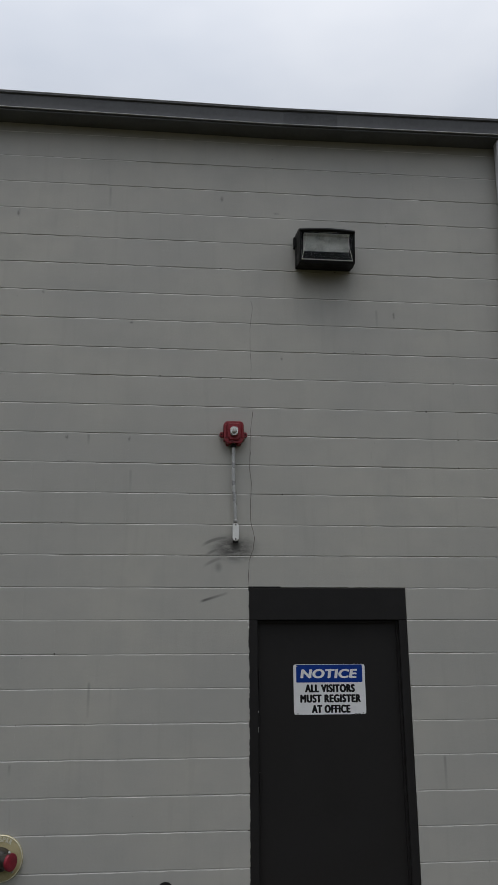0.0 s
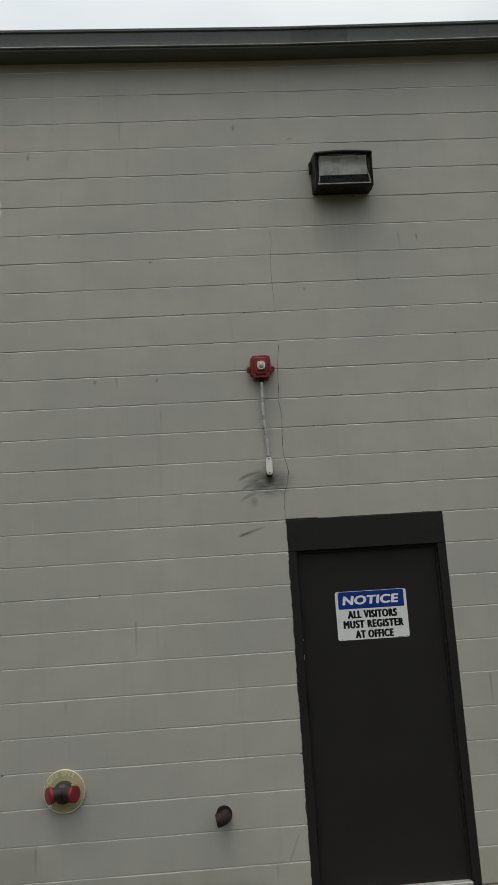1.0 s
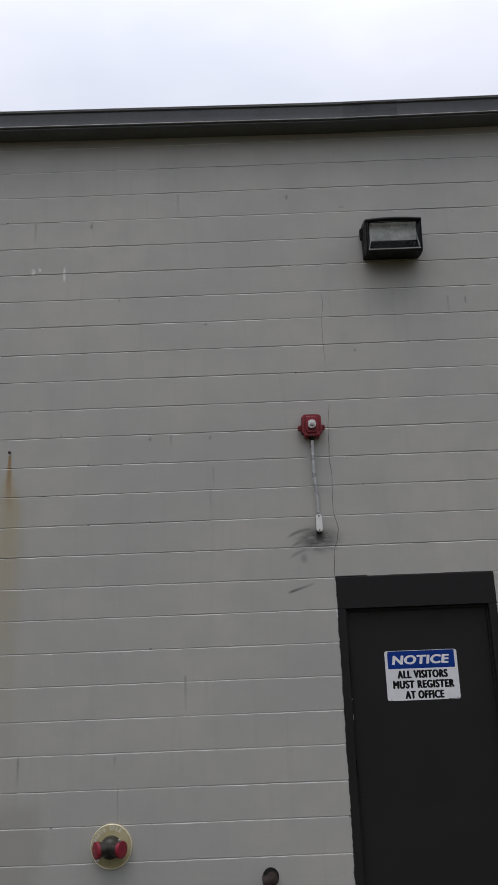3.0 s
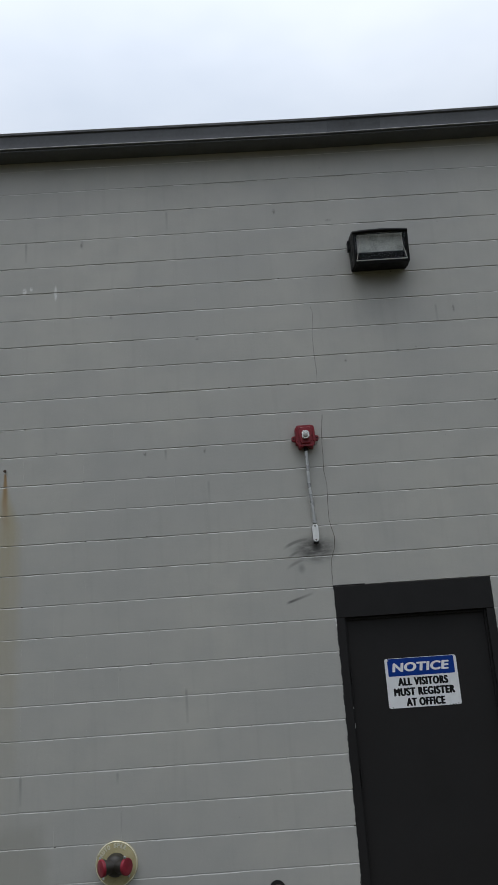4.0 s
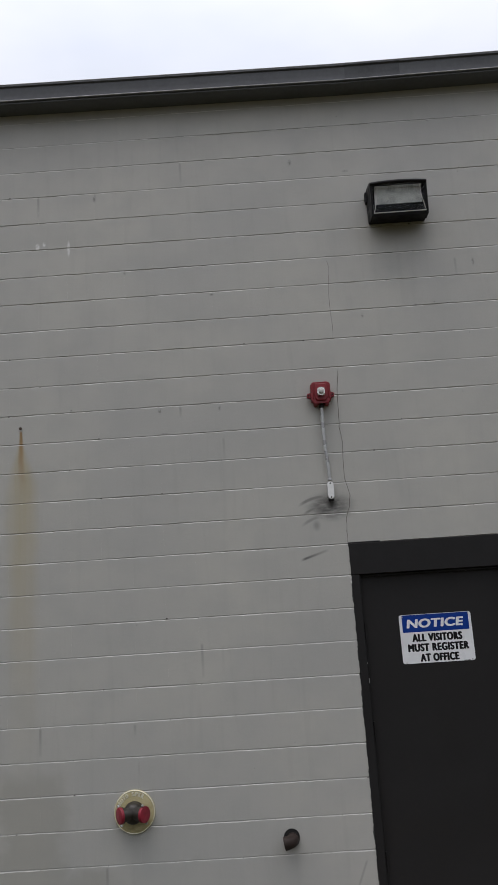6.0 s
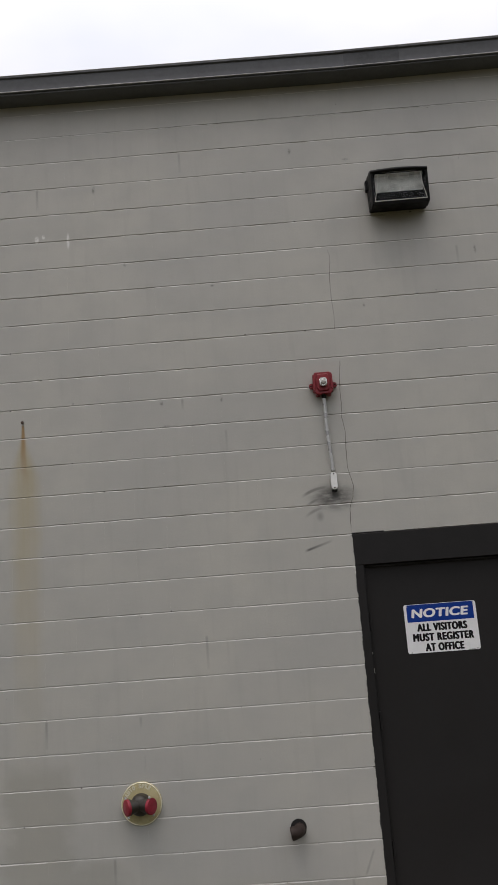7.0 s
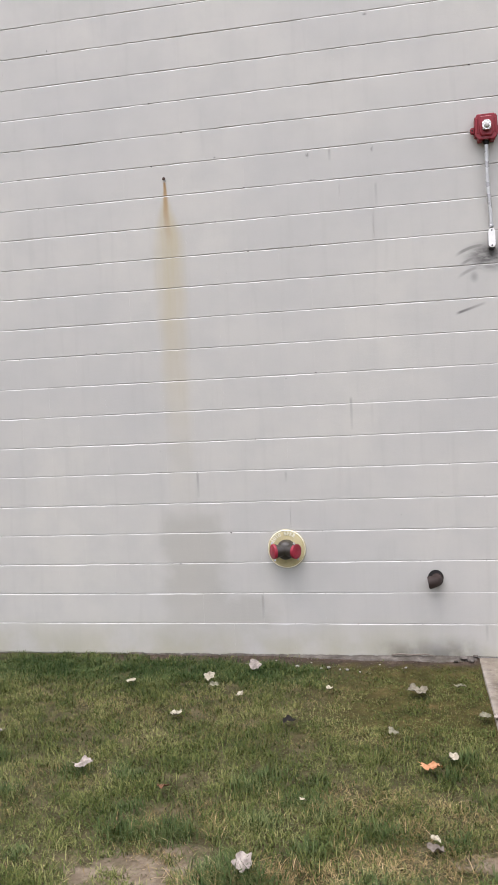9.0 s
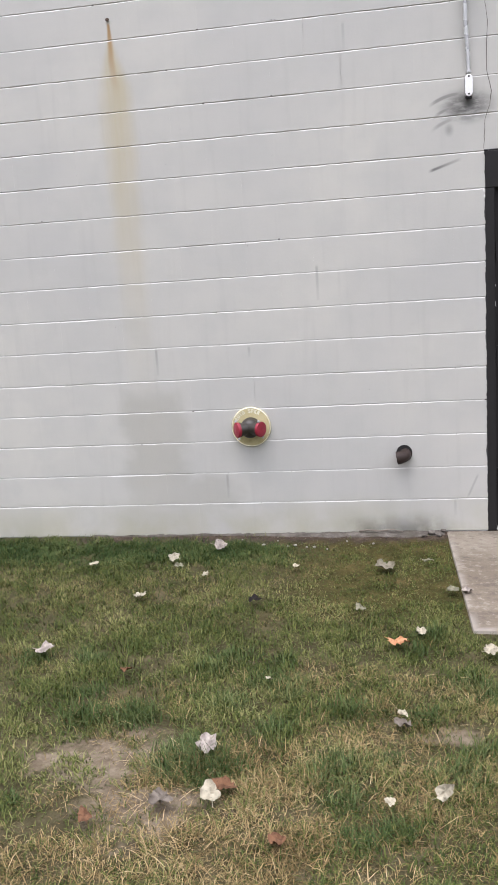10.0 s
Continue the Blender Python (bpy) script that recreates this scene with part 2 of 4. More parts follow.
def plain(name, colour, roughness=0.6, metal=0.0, wear=0.25, scale=14.0, relief=0.15, dirt=None, gloss=0.5):
    """A surface with fine grain, larger blotches and a little relief."""
    n = Nodes(name, roughness, metal)
    n.b.inputs["Specular IOR Level"].default_value = gloss
    dirt = dirt or tuple(v * 0.6 for v in colour)
    c = n.mix(n.m("MULTIPLY", n.step(n.noise(scale, 4), 0.35, 0.75), wear), colour, dirt)
    c = n.mix(n.m("MULTIPLY", n.step(n.noise(scale * 9, 2), 0.4, 0.7), wear * 0.6), c, tuple(min(1.0, v * 1.25) for v in colour))
    n.bump(n.noise(scale * 14, 3), relief, 0.001)
    return n.done(c, n.step(n.noise(scale * 0.7, 3), 0.3, 0.7, max(0.05, roughness - 0.1), min(1.0, roughness + 0.1)))


def concrete():
    n = Nodes("slab_concrete", 0.85)
    c = n.mix(n.step(n.noise(1.7, 5), 0.38, 0.62), (0.141, 0.112, 0.080), (0.218, 0.185, 0.141))
    blotch = n.noise(5.5, 7, (1.0, 1.15, 1), 0.68)
    c = n.mix(n.m("MULTIPLY", n.step(blotch, 0.50, 0.62), 0.75), c, (0.094, 0.074, 0.055))
    c = n.mix(n.m("MULTIPLY", n.step(blotch, 0.46, 0.36), 0.7), c, (0.256, 0.226, 0.180))
    mottle = n.noise(19, 6, (1.0, 1.2, 1), 0.72)
    c = n.mix(n.m("MULTIPLY", n.step(mottle, 0.53, 0.66), 0.6), c, (0.290, 0.261, 0.215))
    c = n.mix(n.m("MULTIPLY", n.step(mottle, 0.46, 0.34), 0.5), c, (0.080, 0.064, 0.047))
    c = n.mix(n.m("MULTIPLY", n.step(n.noise(90, 3), 0.55, 0.75), 0.15), c, (0.336, 0.307, 0.265))
    rim = n.m("MULTIPLY", n.m("MAXIMUM", n.step(n.x, -0.255, -0.20, 1.0, 0.0), n.step(n.y, -1.49, -1.44, 1.0, 0.0)), n.step(n.noise(6, 3), 0.3, 0.6))
    c = n.mix(n.m("MULTIPLY", rim, 0.6), c, (0.336, 0.307, 0.261))
    n.bump(n.m("ADD", n.noise(120, 4), n.noise(20, 3)), 0.5, 0.003)
    return n.done(c)


def soil():
    n = Nodes("soil", 0.95)
    n.b.inputs["Specular IOR Level"].default_value = 0.1
    c = n.ramp(n.noise(9, 6, rough=0.7), (0.3, (0.030, 0.026, 0.012)), (0.5, (0.058, 0.050, 0.025)), (0.72, (0.115, 0.094, 0.054)))
    # mossy, thin ground by the slab
    moss = n.m("MULTIPLY", n.step(n.x, -1.5, -0.8), n.step(n.y, -1.6, -1.1))
    mossy = n.ramp(n.noise(8, 5, rough=0.7), (0.3, (0.025, 0.025, 0.008)), (0.52, (0.054, 0.046, 0.015)), (0.72, (0.100, 0.073, 0.030)))
    c = n.mix(moss, c, mossy)
    # two worn bare spots that run into one another
    wob = n.m("ADD", n.m("MULTIPLY", n.m("SUBTRACT", n.noise(5.5, 5, rough=0.65), 0.5), 2.4), n.m("MULTIPLY", n.m("SUBTRACT", n.noise(22, 3), 0.5), 0.5))
    pale = n.ramp(n.noise(16, 7, rough=0.75), (0.28, (0.085, 0.064, 0.043)), (0.5, (0.150, 0.118, 0.082)), (0.72, (0.225, 0.185, 0.135)))
    for x, y, rx, ry in ((-1.62, -2.50, 0.27, 0.16), (-1.43, -2.80, 0.22, 0.15), (-0.44, -2.34, 0.12, 0.06)):
        dx = n.m("DIVIDE", n.m("SUBTRACT", n.x, x), rx)
        dy = n.m("DIVIDE", n.m("SUBTRACT", n.y, y), ry)
        d = n.m("ADD", n.m("SQRT", n.m("ADD", n.m("MULTIPLY", dx, dx), n.m("MULTIPLY", dy, dy))), wob)
        c = n.mix(n.step(d, 0.6, 1.3, 1.0, 0.0), c, pale)
    strip = n.step(n.m("ADD", n.y, n.m("MULTIPLY", n.m("SUBTRACT", n.noise(6, 4), 0.5), 0.3)), -0.22, -0.10)
    red = n.ramp(n.noise(11, 5, rough=0.7), (0.3, (0.030, 0.022, 0.017)), (0.55, (0.066, 0.048, 0.036)), (0.75, (0.125, 0.095, 0.072)))
    c = n.mix(strip, c, red)
    n.bump(n.m("ADD", n.noise(60, 5), n.noise(14, 4)), 0.9, 0.014)
    return n.done(c)


def blade(name, stops, back=0.25):
    n = Nodes(name, 0.55)
    pick = n.m("ADD", n.m("MULTIPLY", n.geo.outputs["Random Per Island"], 0.66), n.m("MULTIPLY", n.step(n.noise(2.6, 5, rough=0.6), 0.32, 0.68), 0.34))
    c = n.ramp(pick, *stops)
    n.b.inputs["Subsurface Weight"].default_value = 0.0
    n.b.inputs["Transmission Weight"].default_value = 0.0
    n.b.inputs["Specular IOR Level"].default_value = 0.12
    return n.done(c)


def leaf_surface(name, colour, dark):
    n = Nodes(name, 0.8)
    n.b.inputs["Specular IOR Level"].default_value = 0.15
    c = n.mix(n.step(n.noise(28, 4, place="object"), 0.35, 0.7), colour, dark)
    c = n.mix(n.m("MULTIPLY", n.step(n.noise(110, 2, place="object"), 0.55, 0.75), 0.5), c, tuple(v * 0.5 for v in dark))
    n.bump(n.noise(60, 3, place="object"), 0.5, 0.002)
    return n.done(c)


PAINT, LIT_EDGE_PAINT = wall_paint(), wall_paint(worn=True)
MORTAR = plain("painted_mortar", (0.42, 0.41, 0.385), 0.8, wear=0.3, relief=0.4)
CRACK = plain("crack_shadow", (0.075, 0.060, 0.050), 0.9, wear=0.3)
DOOR_PAINT = plain("door_paint", (0.0200, 0.0188, 0.0185), 0.55, wear=0.3, scale=5, relief=0.12, dirt=(0.0225, 0.0205, 0.0185), gloss=0.22)
FRAME_PAINT = plain("frame_paint", (0.0185, 0.0175, 0.0172), 0.55, wear=0.35, scale=8, relief=0.2, gloss=0.22)
STEEL = plain("bare_steel", (0.52, 0.52, 0.51), 0.42, 0.75, wear=0.3)
ALUMINIUM = plain("threshold_aluminium", (0.55, 0.54, 0.52), 0.5, 0.3, wear=0.3)
GUTTER_PAINT = plain("gutter_paint", (0.092, 0.095, 0.100), 0.45, wear=0.55, scale=3.5, relief=0.1, dirt=(0.058, 0.059, 0.063))
SLEEVE_PAINT = plain("sleeve_paint", (0.070, 0.073, 0.077), 0.5, wear=0.7, scale=6, relief=0.1, dirt=(0.034, 0.035, 0.037))
GUTTER_EDGE = plain("gutter_edge_highlight", (0.50, 0.50, 0.49), 0.4, wear=0.5, scale=5, dirt=(0.20, 0.20, 0.20))
SOFFIT_PAINT = plain("soffit_paint", (0.125, 0.130, 0.136), 0.7, wear=0.4, scale=4, gloss=0.2)
GALVANISED = plain("galvanised_tube", (0.50, 0.505, 0.49), 0.32, 0.45, wear=0.18, scale=25, relief=0.1, dirt=(0.27, 0.275, 0.265))
SPOUT_PAINT = plain("downspout_paint", (0.57, 0.565, 0.59), 0.45, wear=0.2, scale=5, relief=0.1)
LAMP_BLACK = plain("lamp_housing", (0.0075, 0.0075, 0.0075), 0.5, wear=0.4, scale=20, relief=0.2, gloss=0.18)
RED = plain("red_enamel", (0.23, 0.010, 0.018), 0.45, wear=0.35, scale=18, relief=0.1)
RED_CAP = plain("red_cap", (0.29, 0.012, 0.030), 0.5, wear=0.8, scale=26, relief=0.25, dirt=(0.14, 0.008, 0.016))
BRASS = plain("tarnished_brass", (0.58, 0.51, 0.29), 0.5, 0.3, wear=0.6, scale=22, dirt=(0.38, 0.31, 0.145))
BRASS_RIM = plain("worn_brass_edge", (0.86, 0.83, 0.66), 0.45, 0.35, wear=0.3, scale=30)
BRONZE = plain("dark_bronze", (0.034, 0.029, 0.022), 0.5, 0.1, wear=0.5, scale=30)
PIPE = plain("black_iron", (0.0125, 0.0108, 0.010), 0.5, wear=0.5, scale=40, relief=0.3, gloss=0.25)
RUSTY_IRON = plain("rusty_iron", (0.034, 0.023, 0.019), 0.6, wear=0.5, scale=40, relief=0.3, gloss=0.25)
# near-black colour for the shade inside the outlet and the wall hole
PIPE_BORE = plain("pipe_bore", (0.010, 0.009, 0.008), 0.8)
WHITE_SIGN = plain("sign_white", (0.88, 0.885, 0.89), 0.35, wear=0.12, scale=16, relief=0.05, dirt=(0.5, 0.5, 0.49))
BLUE_SIGN = plain("sign_blue", (0.006, 0.042, 0.27), 0.55, wear=0.15, scale=16, relief=0.05, gloss=0.15)
BLACK_INK = plain("sign_black", (0.009, 0.009, 0.010), 0.55, wear=0.1, gloss=0.15)
WHITE_COVER = plain("conduit_cover", (0.88, 0.88, 0.85), 0.45, wear=0.2, scale=40)
RUST = plain("rusty_nail", (0.06, 0.035, 0.022), 0.8, wear=0.5, scale=60)
CONCRETE = concrete()
SOIL = soil()
GREEN = blade("grass_blades", ((0.08, (0.022, 0.038, 0.008)), (0.42, (0.056, 0.074, 0.016)), (0.70, (0.114, 0.124, 0.034)), (0.92, (0.215, 0.205, 0.085))))
LUSH = blade("lush_blades", ((0.08, (0.026, 0.045, 0.011)), (0.5, (0.052, 0.078, 0.022)), (0.92, (0.130, 0.150, 0.060))))
STRAW = blade("dry_blades", ((0.1, (0.070, 0.050, 0.018)), (0.5, (0.178, 0.126, 0.054)), (0.9, (0.34, 0.255, 0.130))))
DEEP = blade("deep_green_blades", ((0.08, (0.016, 0.036, 0.009)), (0.5, (0.036, 0.066, 0.018)), (0.92, (0.090, 0.122, 0.040))))
PALE_STRAW = blade("pale_straw", ((0.1, (0.17, 0.110, 0.045)), (0.5, (0.29, 0.205, 0.100)), (0.9, (0.44, 0.345, 0.205))))
FADED = blade("faded_blades", ((0.1, (0.075, 0.059, 0.020)), (0.5, (0.150, 0.118, 0.046)), (0.9, (0.260, 0.208, 0.100))))
ROOF = plain("roof_felt", (0.06, 0.06, 0.06), 0.9)
FAR_WALL = plain("plain_wall", (0.28, 0.28, 0.275), 0.8)


def clear_glass():
    n = Nodes("lamp_glass", 0.12)
    n.b.inputs["Transmission Weight"].default_value = 1.0
    n.b.inputs["IOR"].default_value = 1.28
    n.bump(n.m("SINE", n.m("MULTIPLY", n.x, 420.0)), 0.25, 0.002)
    return n.done((0.86, 0.88, 0.88), n.step(n.noise(14, 4), 0.35, 0.7, 0.05, 0.18))


GLASS = clear_glass()
REFLECTOR = plain("lamp_reflector", (0.78, 0.765, 0.70), 0.5, 0.1, wear=0.8, scale=16, dirt=(0.24, 0.23, 0.20))


# ---- mesh helpers ----
def mesh_of(name, bm, material, smooth=False):
    me = bpy.data.meshes.new(name)
    bmesh.ops.recalc_face_normals(bm, faces=bm.faces)
    bm.to_mesh(me)
    bm.free()
    me.materials.append(material)
    if smooth:
        for p in me.polygons:
            p.use_smooth = True
    return me


def part(name, bm, material, parent=None, label="", smooth=False):
    ob = new(name, mesh_of(name, bm, material, smooth))
    if parent:
        ob.parent = parent
    if label:
        ob["label"] = label
    return ob


def base(name, x, y, z, label, category, group="", kind=""):
    ob = new(name)
    ob.empty_display_size = 0.05
    ob.location = (x, y, z)
    return tagged(ob, label, category, group, kind)


def box(bm, x0, x1, y0, y1, z0, z1, bevel=0.0, segments=1):
    made = bmesh.ops.create_cube(bm, size=1.0)["verts"]
    for v in made:
        v.co = Vector((x0 + (v.co.x + 0.5) * (x1 - x0), y0 + (v.co.y + 0.5) * (y1 - y0), z0 + (v.co.z + 0.5) * (z1 - z0)))
    if bevel:
        bmesh.ops.bevel(bm, geom=list({e for v in made for e in v.link_edges}), offset=bevel, segments=segments, profile=0.5, affect="EDGES")
    return bm


def boxed(*a, **k):
    return box(bmesh.new(), *a, **k)


def prism(bm, outline, depth, m=Matrix(), bevel=0.0):
    """The outline (x, z) drawn from y = 0 to y = depth, then moved by m."""
    front = [bm.verts.new((x, 0.0, z)) for x, z in outline]
    backs = [bm.verts.new((x, depth, z)) for x, z in outline]
    faces = [bm.faces.new(front), bm.faces.new(list(reversed(backs)))]
    for i in range(len(front)):
        j = (i + 1) % len(front)
        faces.append(bm.faces.new((front[j], front[i], backs[i], backs[j])))
    if bevel:
        bmesh.ops.bevel(bm, geom=list(faces[0].edges), offset=bevel, segments=2, profile=0.5, affect="EDGES")
    bmesh.ops.transform(bm, matrix=m, verts=bm.verts)
    return bm


def rounded(w, h, r, steps=5):
    """A rounded rectangle's outline round the origin."""
    pts = []
    for cx, cz, a0 in ((w / 2 - r, h / 2 - r, 0), (-w / 2 + r, h / 2 - r, 90), (-w / 2 + r, -h / 2 + r, 180), (w / 2 - r, -h / 2 + r, 270)):
        for i in range(steps + 1):
            a = radians(a0 + 90 * i / steps)
            pts.append((cx + r * math.cos(a), cz + r * math.sin(a)))
    return pts


def tube(bm, points, radii, sides=16, capped=True):
    """A round tube along the points."""
    rings = []
    pts = [Vector(p) for p in points]
    for i, p in enumerate(pts):
        d = (pts[min(i + 1, len(pts) - 1)] - pts[max(i - 1, 0)]).normalized()
        u = d.cross(Vector((0.31, 0.17, 0.93)) if abs(d.z) < 0.9 else Vector((1, 0, 0))).normalized()
        w = d.cross(u)
        r = radii[i] if hasattr(radii, "__len__") else radii
        rings.append([bm.verts.new(p + r * (math.cos(2 * math.pi * k / sides) * u + math.sin(2 * math.pi * k / sides) * w)) for k in range(sides)])
    for a, b in zip(rings, rings[1:]):
        for k in range(sides):
            bm.faces.new((a[k], a[(k + 1) % sides], b[(k + 1) % sides], b[k]))
    if capped:
        bm.faces.new(list(reversed(rings[0])))
        bm.faces.new(rings[-1])
    return bm


def lathe(profile, axis_from, direction, sides=32):
    """Turns (distance, radius) pairs round a line."""
    d = Vector(direction).normalized()
    return tube(bmesh.new(), [Vector(axis_from) + d * s for s, _ in profile], [max(r, 0.0004) for _, r in profile], sides)


def smooth_by_angle(ob, degrees=35):
    for e in ob.data.edges:
        e.use_edge_sharp = False
    ob.data.set_sharp_from_angle(angle=radians(degrees))
    for p in ob.data.polygons:
        p.use_smooth = True
    return ob


def lettering(text, x0, x1, z0, z1, y, material, parent, name, bold=0.0, slant=0.0, depth=0.0004, gap=1.06):
    """Words fitted into a rectangle of a face that looks towards -y."""
    cu = bpy.data.curves.new(name, "FONT")
    cu.body, cu.shear, cu.extrude, cu.space_character = text, slant, 0.01, gap
    tmp = new(name, cu)
    dg = bpy.context.evaluated_depsgraph_get()
    me = bpy.data.meshes.new_from_object(tmp.evaluated_get(dg))
    bpy.data.objects.remove(tmp)
    co = np.empty(len(me.vertices) * 3)
    me.vertices.foreach_get("co", co)
    co = co.reshape(-1, 3)
    lo, hi = co.min(0), co.max(0)
    u = (co - lo) / np.maximum(hi - lo, 1e-6)
    bw = bold * (z1 - z0)
    bm = bmesh.new()
    for k, (sx, sz) in enumerate(((0, 0), (-1, 0), (1, 0), (-0.5, 0.5), (0.5, -0.5), (0.5, 0.5), (-0.5, -0.5)) if bold else ((0, 0),)):
        at = np.stack([x0 + bw + u[:, 0] * (x1 - x0 - 2 * bw) + sx * bw, y - u[:, 2] * (depth + k * 0.00003), z0 + bw / 2 + u[:, 1] * (z1 - z0 - bw) + sz * bw], 1)
        me.vertices.foreach_set("co", at.ravel())
        bm.from_mesh(me)
    bm.to_mesh(me)
    bm.free()
    me.update()
    me.materials.clear()
    me.materials.append(material)
    ob = new(name, me)
    ob.parent = parent
    return ob


# ---- the building's shell ----
H, BLOCK, SHIFT = 0.2032, 0.4064, 0.022
DOOR_W, DOOR_H = 1.016, 11 * H
WALL_TOP, LEFT, RIGHT = 28 * H, -9.0, 7.0
bm = bmesh.new()
box(bm, LEFT, -0.003, 0.006, 0.20, -0.30, WALL_TOP)
box(bm, DOOR_W + 0.003, RIGHT, 0.006, 0.20, -0.30, WALL_TOP)
box(bm, -0.003, DOOR_W + 0.003, 0.006, 0.20, DOOR_H + 0.003, WALL_TOP)
wall = part("wall_south", bm, MORTAR)
tagged(wall, "grey painted concrete block wall with fine bed joints", "wall", kind="structure")
for nm, a in (("wall_west", (LEFT, LEFT + 0.2, 0.2, 9.0)), ("wall_east", (RIGHT - 0.2, RIGHT, 0.2, 9.0)), ("wall_north", (LEFT + 0.2, RIGHT - 0.2, 8.8, 9.0))):
    tagged(part(nm, boxed(*a, -0.3, WALL_TOP), FAR_WALL), "plain grey outer wall of the building", "wall", kind="structure")
tagged(part("roof", boxed(LEFT, RIGHT, 0.06, 9.0, WALL_TOP + 0.002, WALL_TOP + 0.08), ROOF), "flat dark felt roof over the block building", "roof", kind="structure")

# ---- ground ----
GROUND = -0.024


def ground_height(x, y):
    """The lawn's height: gently uneven, a little higher along the wall."""
    f = np.clip((y + 0.45) / 0.40, 0.0, 1.0)
    f = f * f * (3 - 2 * f)
    rough = 0.009 * np.sin(2.1 * x + 1.3 * np.sin(1.7 * y)) * np.sin(2.3 * y + 0.5) + 0.004 * np.sin(7 * x + 2 * y) * np.sin(8 * y - 3 * x)
    return GROUND + 0.018 * f + (1 - f) * rough


bm = bmesh.new()
NX, NY = 110, 90
gx = [-300, -60, -20, -9] + list(np.linspace(-5, 3, NX)) + [7, 20, 60, 300]
gy = [-300, -60, -20, -9] + list(np.linspace(-6.5, 0.15, NY)) + [10, 60, 300]
grid = [[None] * len(gx) for _ in gy]
for j, y in enumerate(gy):
    for i, x in enumerate(gx):
        near = 1.0 if -5 <= x <= 3 and -6.5 <= y <= 0.2 else 0.0
        z = float(ground_height(x, y)) if near else GROUND + 0.018 * (y > -0.11)
        grid[j][i] = bm.verts.new((x, y, z))
for j in range(len(gy) - 1):
    for i in range(len(gx) - 1):
        bm.faces.new((grid[j][i], grid[j][i + 1], grid[j + 1][i + 1], grid[j + 1][i]))
tagged(part("ground", bm, SOIL, smooth=True), "brown soil under a patchy lawn with bare spots", "ground", kind="structure")


bm = boxed(-0.252, 1.272, -1.492, -0.004, -0.16, 0.0, bevel=0.012, segments=2)
tagged(smooth_by_angle(part("pavement", bm, CONCRETE)), "weathered concrete landing slab in front of the dark door", "pavement", kind="structure")

# ---- door ----
door = base("door_1", DOOR_W / 2, 0.0, 0.0, "closed dark charcoal painted steel door in a matching frame", "door", kind="structure")
D = -DOOR_W / 2
part("door_jamb", boxed(D + 0.001, D + 0.052, -0.003, 0.13, 0.0, DOOR_H - 0.203, 0.003), FRAME_PAINT, door)
part("door_jamb", boxed(-D - 0.052, -D - 0.001, -0.003, 0.13, 0.0, DOOR_H - 0.203, 0.003), FRAME_PAINT, door)
part("door_head", boxed(D + 0.001, -D - 0.001, -0.004, 0.13, DOOR_H - 0.2025, DOOR_H - 0.001, 0.003), FRAME_PAINT, door, "deep charcoal painted head panel above the door")
leaf = part("door_leaf", boxed(D + 0.056, -D - 0.056, 0.040, 0.085, 0.022, DOOR_H - 0.207, 0.002), DOOR_PAINT, door, "flat charcoal painted door leaf with a satin surface")
for s in (D + 0.050, -D - 0.064):
    part("door_stop", boxed(s, s + 0.014, 0.024, 0.039, 0.02, DOOR_H - 0.204, 0.002), FRAME_PAINT, door)
part("door_stop", boxed(D + 0.066, -D - 0.066, 0.024, 0.039, DOOR_H - 0.219, DOOR_H - 0.204, 0.002), FRAME_PAINT, door)
part("threshold", boxed(D + 0.053, -D - 0.053, -0.012, 0.12, 0.0005, 0.020, 0.004), ALUMINIUM, door, "worn bare aluminium threshold")
for z in (0.28, 1.02, 1.62):
    part("hinge", tube(bmesh.new(), [(D + 0.062, 0.020, z), (D + 0.062, 0.020, z + 0.11)], 0.0075, 10), FRAME_PAINT, door)
for z, h in ((1.475, 0.012), (1.36, 0.03)):
    part("paint_chip", boxed(D + 0.0535, D + 0.058, 0.0215, 0.0235, z, z + h, 0.0005), STEEL, door, "chip of bare metal in the dark paint")

# ---- notice on the door ----
SX, SZ, SW, SH = 0.509, 1.610, 0.457, 0.302
sign = base("notice_sign", SX, 0.0385, SZ, "white and blue printed notice plate screwed to the dark door", "sign")
U = SW / 263
part("plate", prism(bmesh.new(), rounded(SW, SH, 0.014), 0.0015, bevel=0.0005), WHITE_SIGN, sign)


def su(px):
    return (px - 311.5) * U


def sv(py):
    return -(py - 410.0) * U


bm = prism(bmesh.new(), rounded(243 * U, 62 * U, 0.006), 0.0004)
blue = part("heading_panel", bm, BLUE_SIGN, sign, "deep blue heading panel")
blue.location = (0, -0.0005, sv(355.5))
lettering("NOTICE", su(205), su(415), sv(372), sv(340), -0.00055, WHITE_SIGN, sign, "heading_text", bold=0.085, slant=0.12)
for words, a, b, c, d in (("ALL VISITORS", 221, 404, 421, 393), ("MUST REGISTER", 203, 425, 456, 428), ("AT OFFICE", 244, 385, 492, 464)):
    lettering(words, su(a), su(b), sv(c), sv(d), -0.0003, BLACK_INK, sign, "text_line", bold=0.088, gap=1.16)
part("small_print", boxed(su(400), su(424), -0.0006, 0.0, sv(496), sv(494.6)), BLACK_INK, sign)
for px, py in ((194, 494), (432, 493), (192, 330), (433, 326)):
    part("screw", lathe([(0, 0.0045), (0.0012, 0.0042), (0.002, 0.002)], (su(px), 0, sv(py)), (0, -1, 0), 12), STEEL, sign)

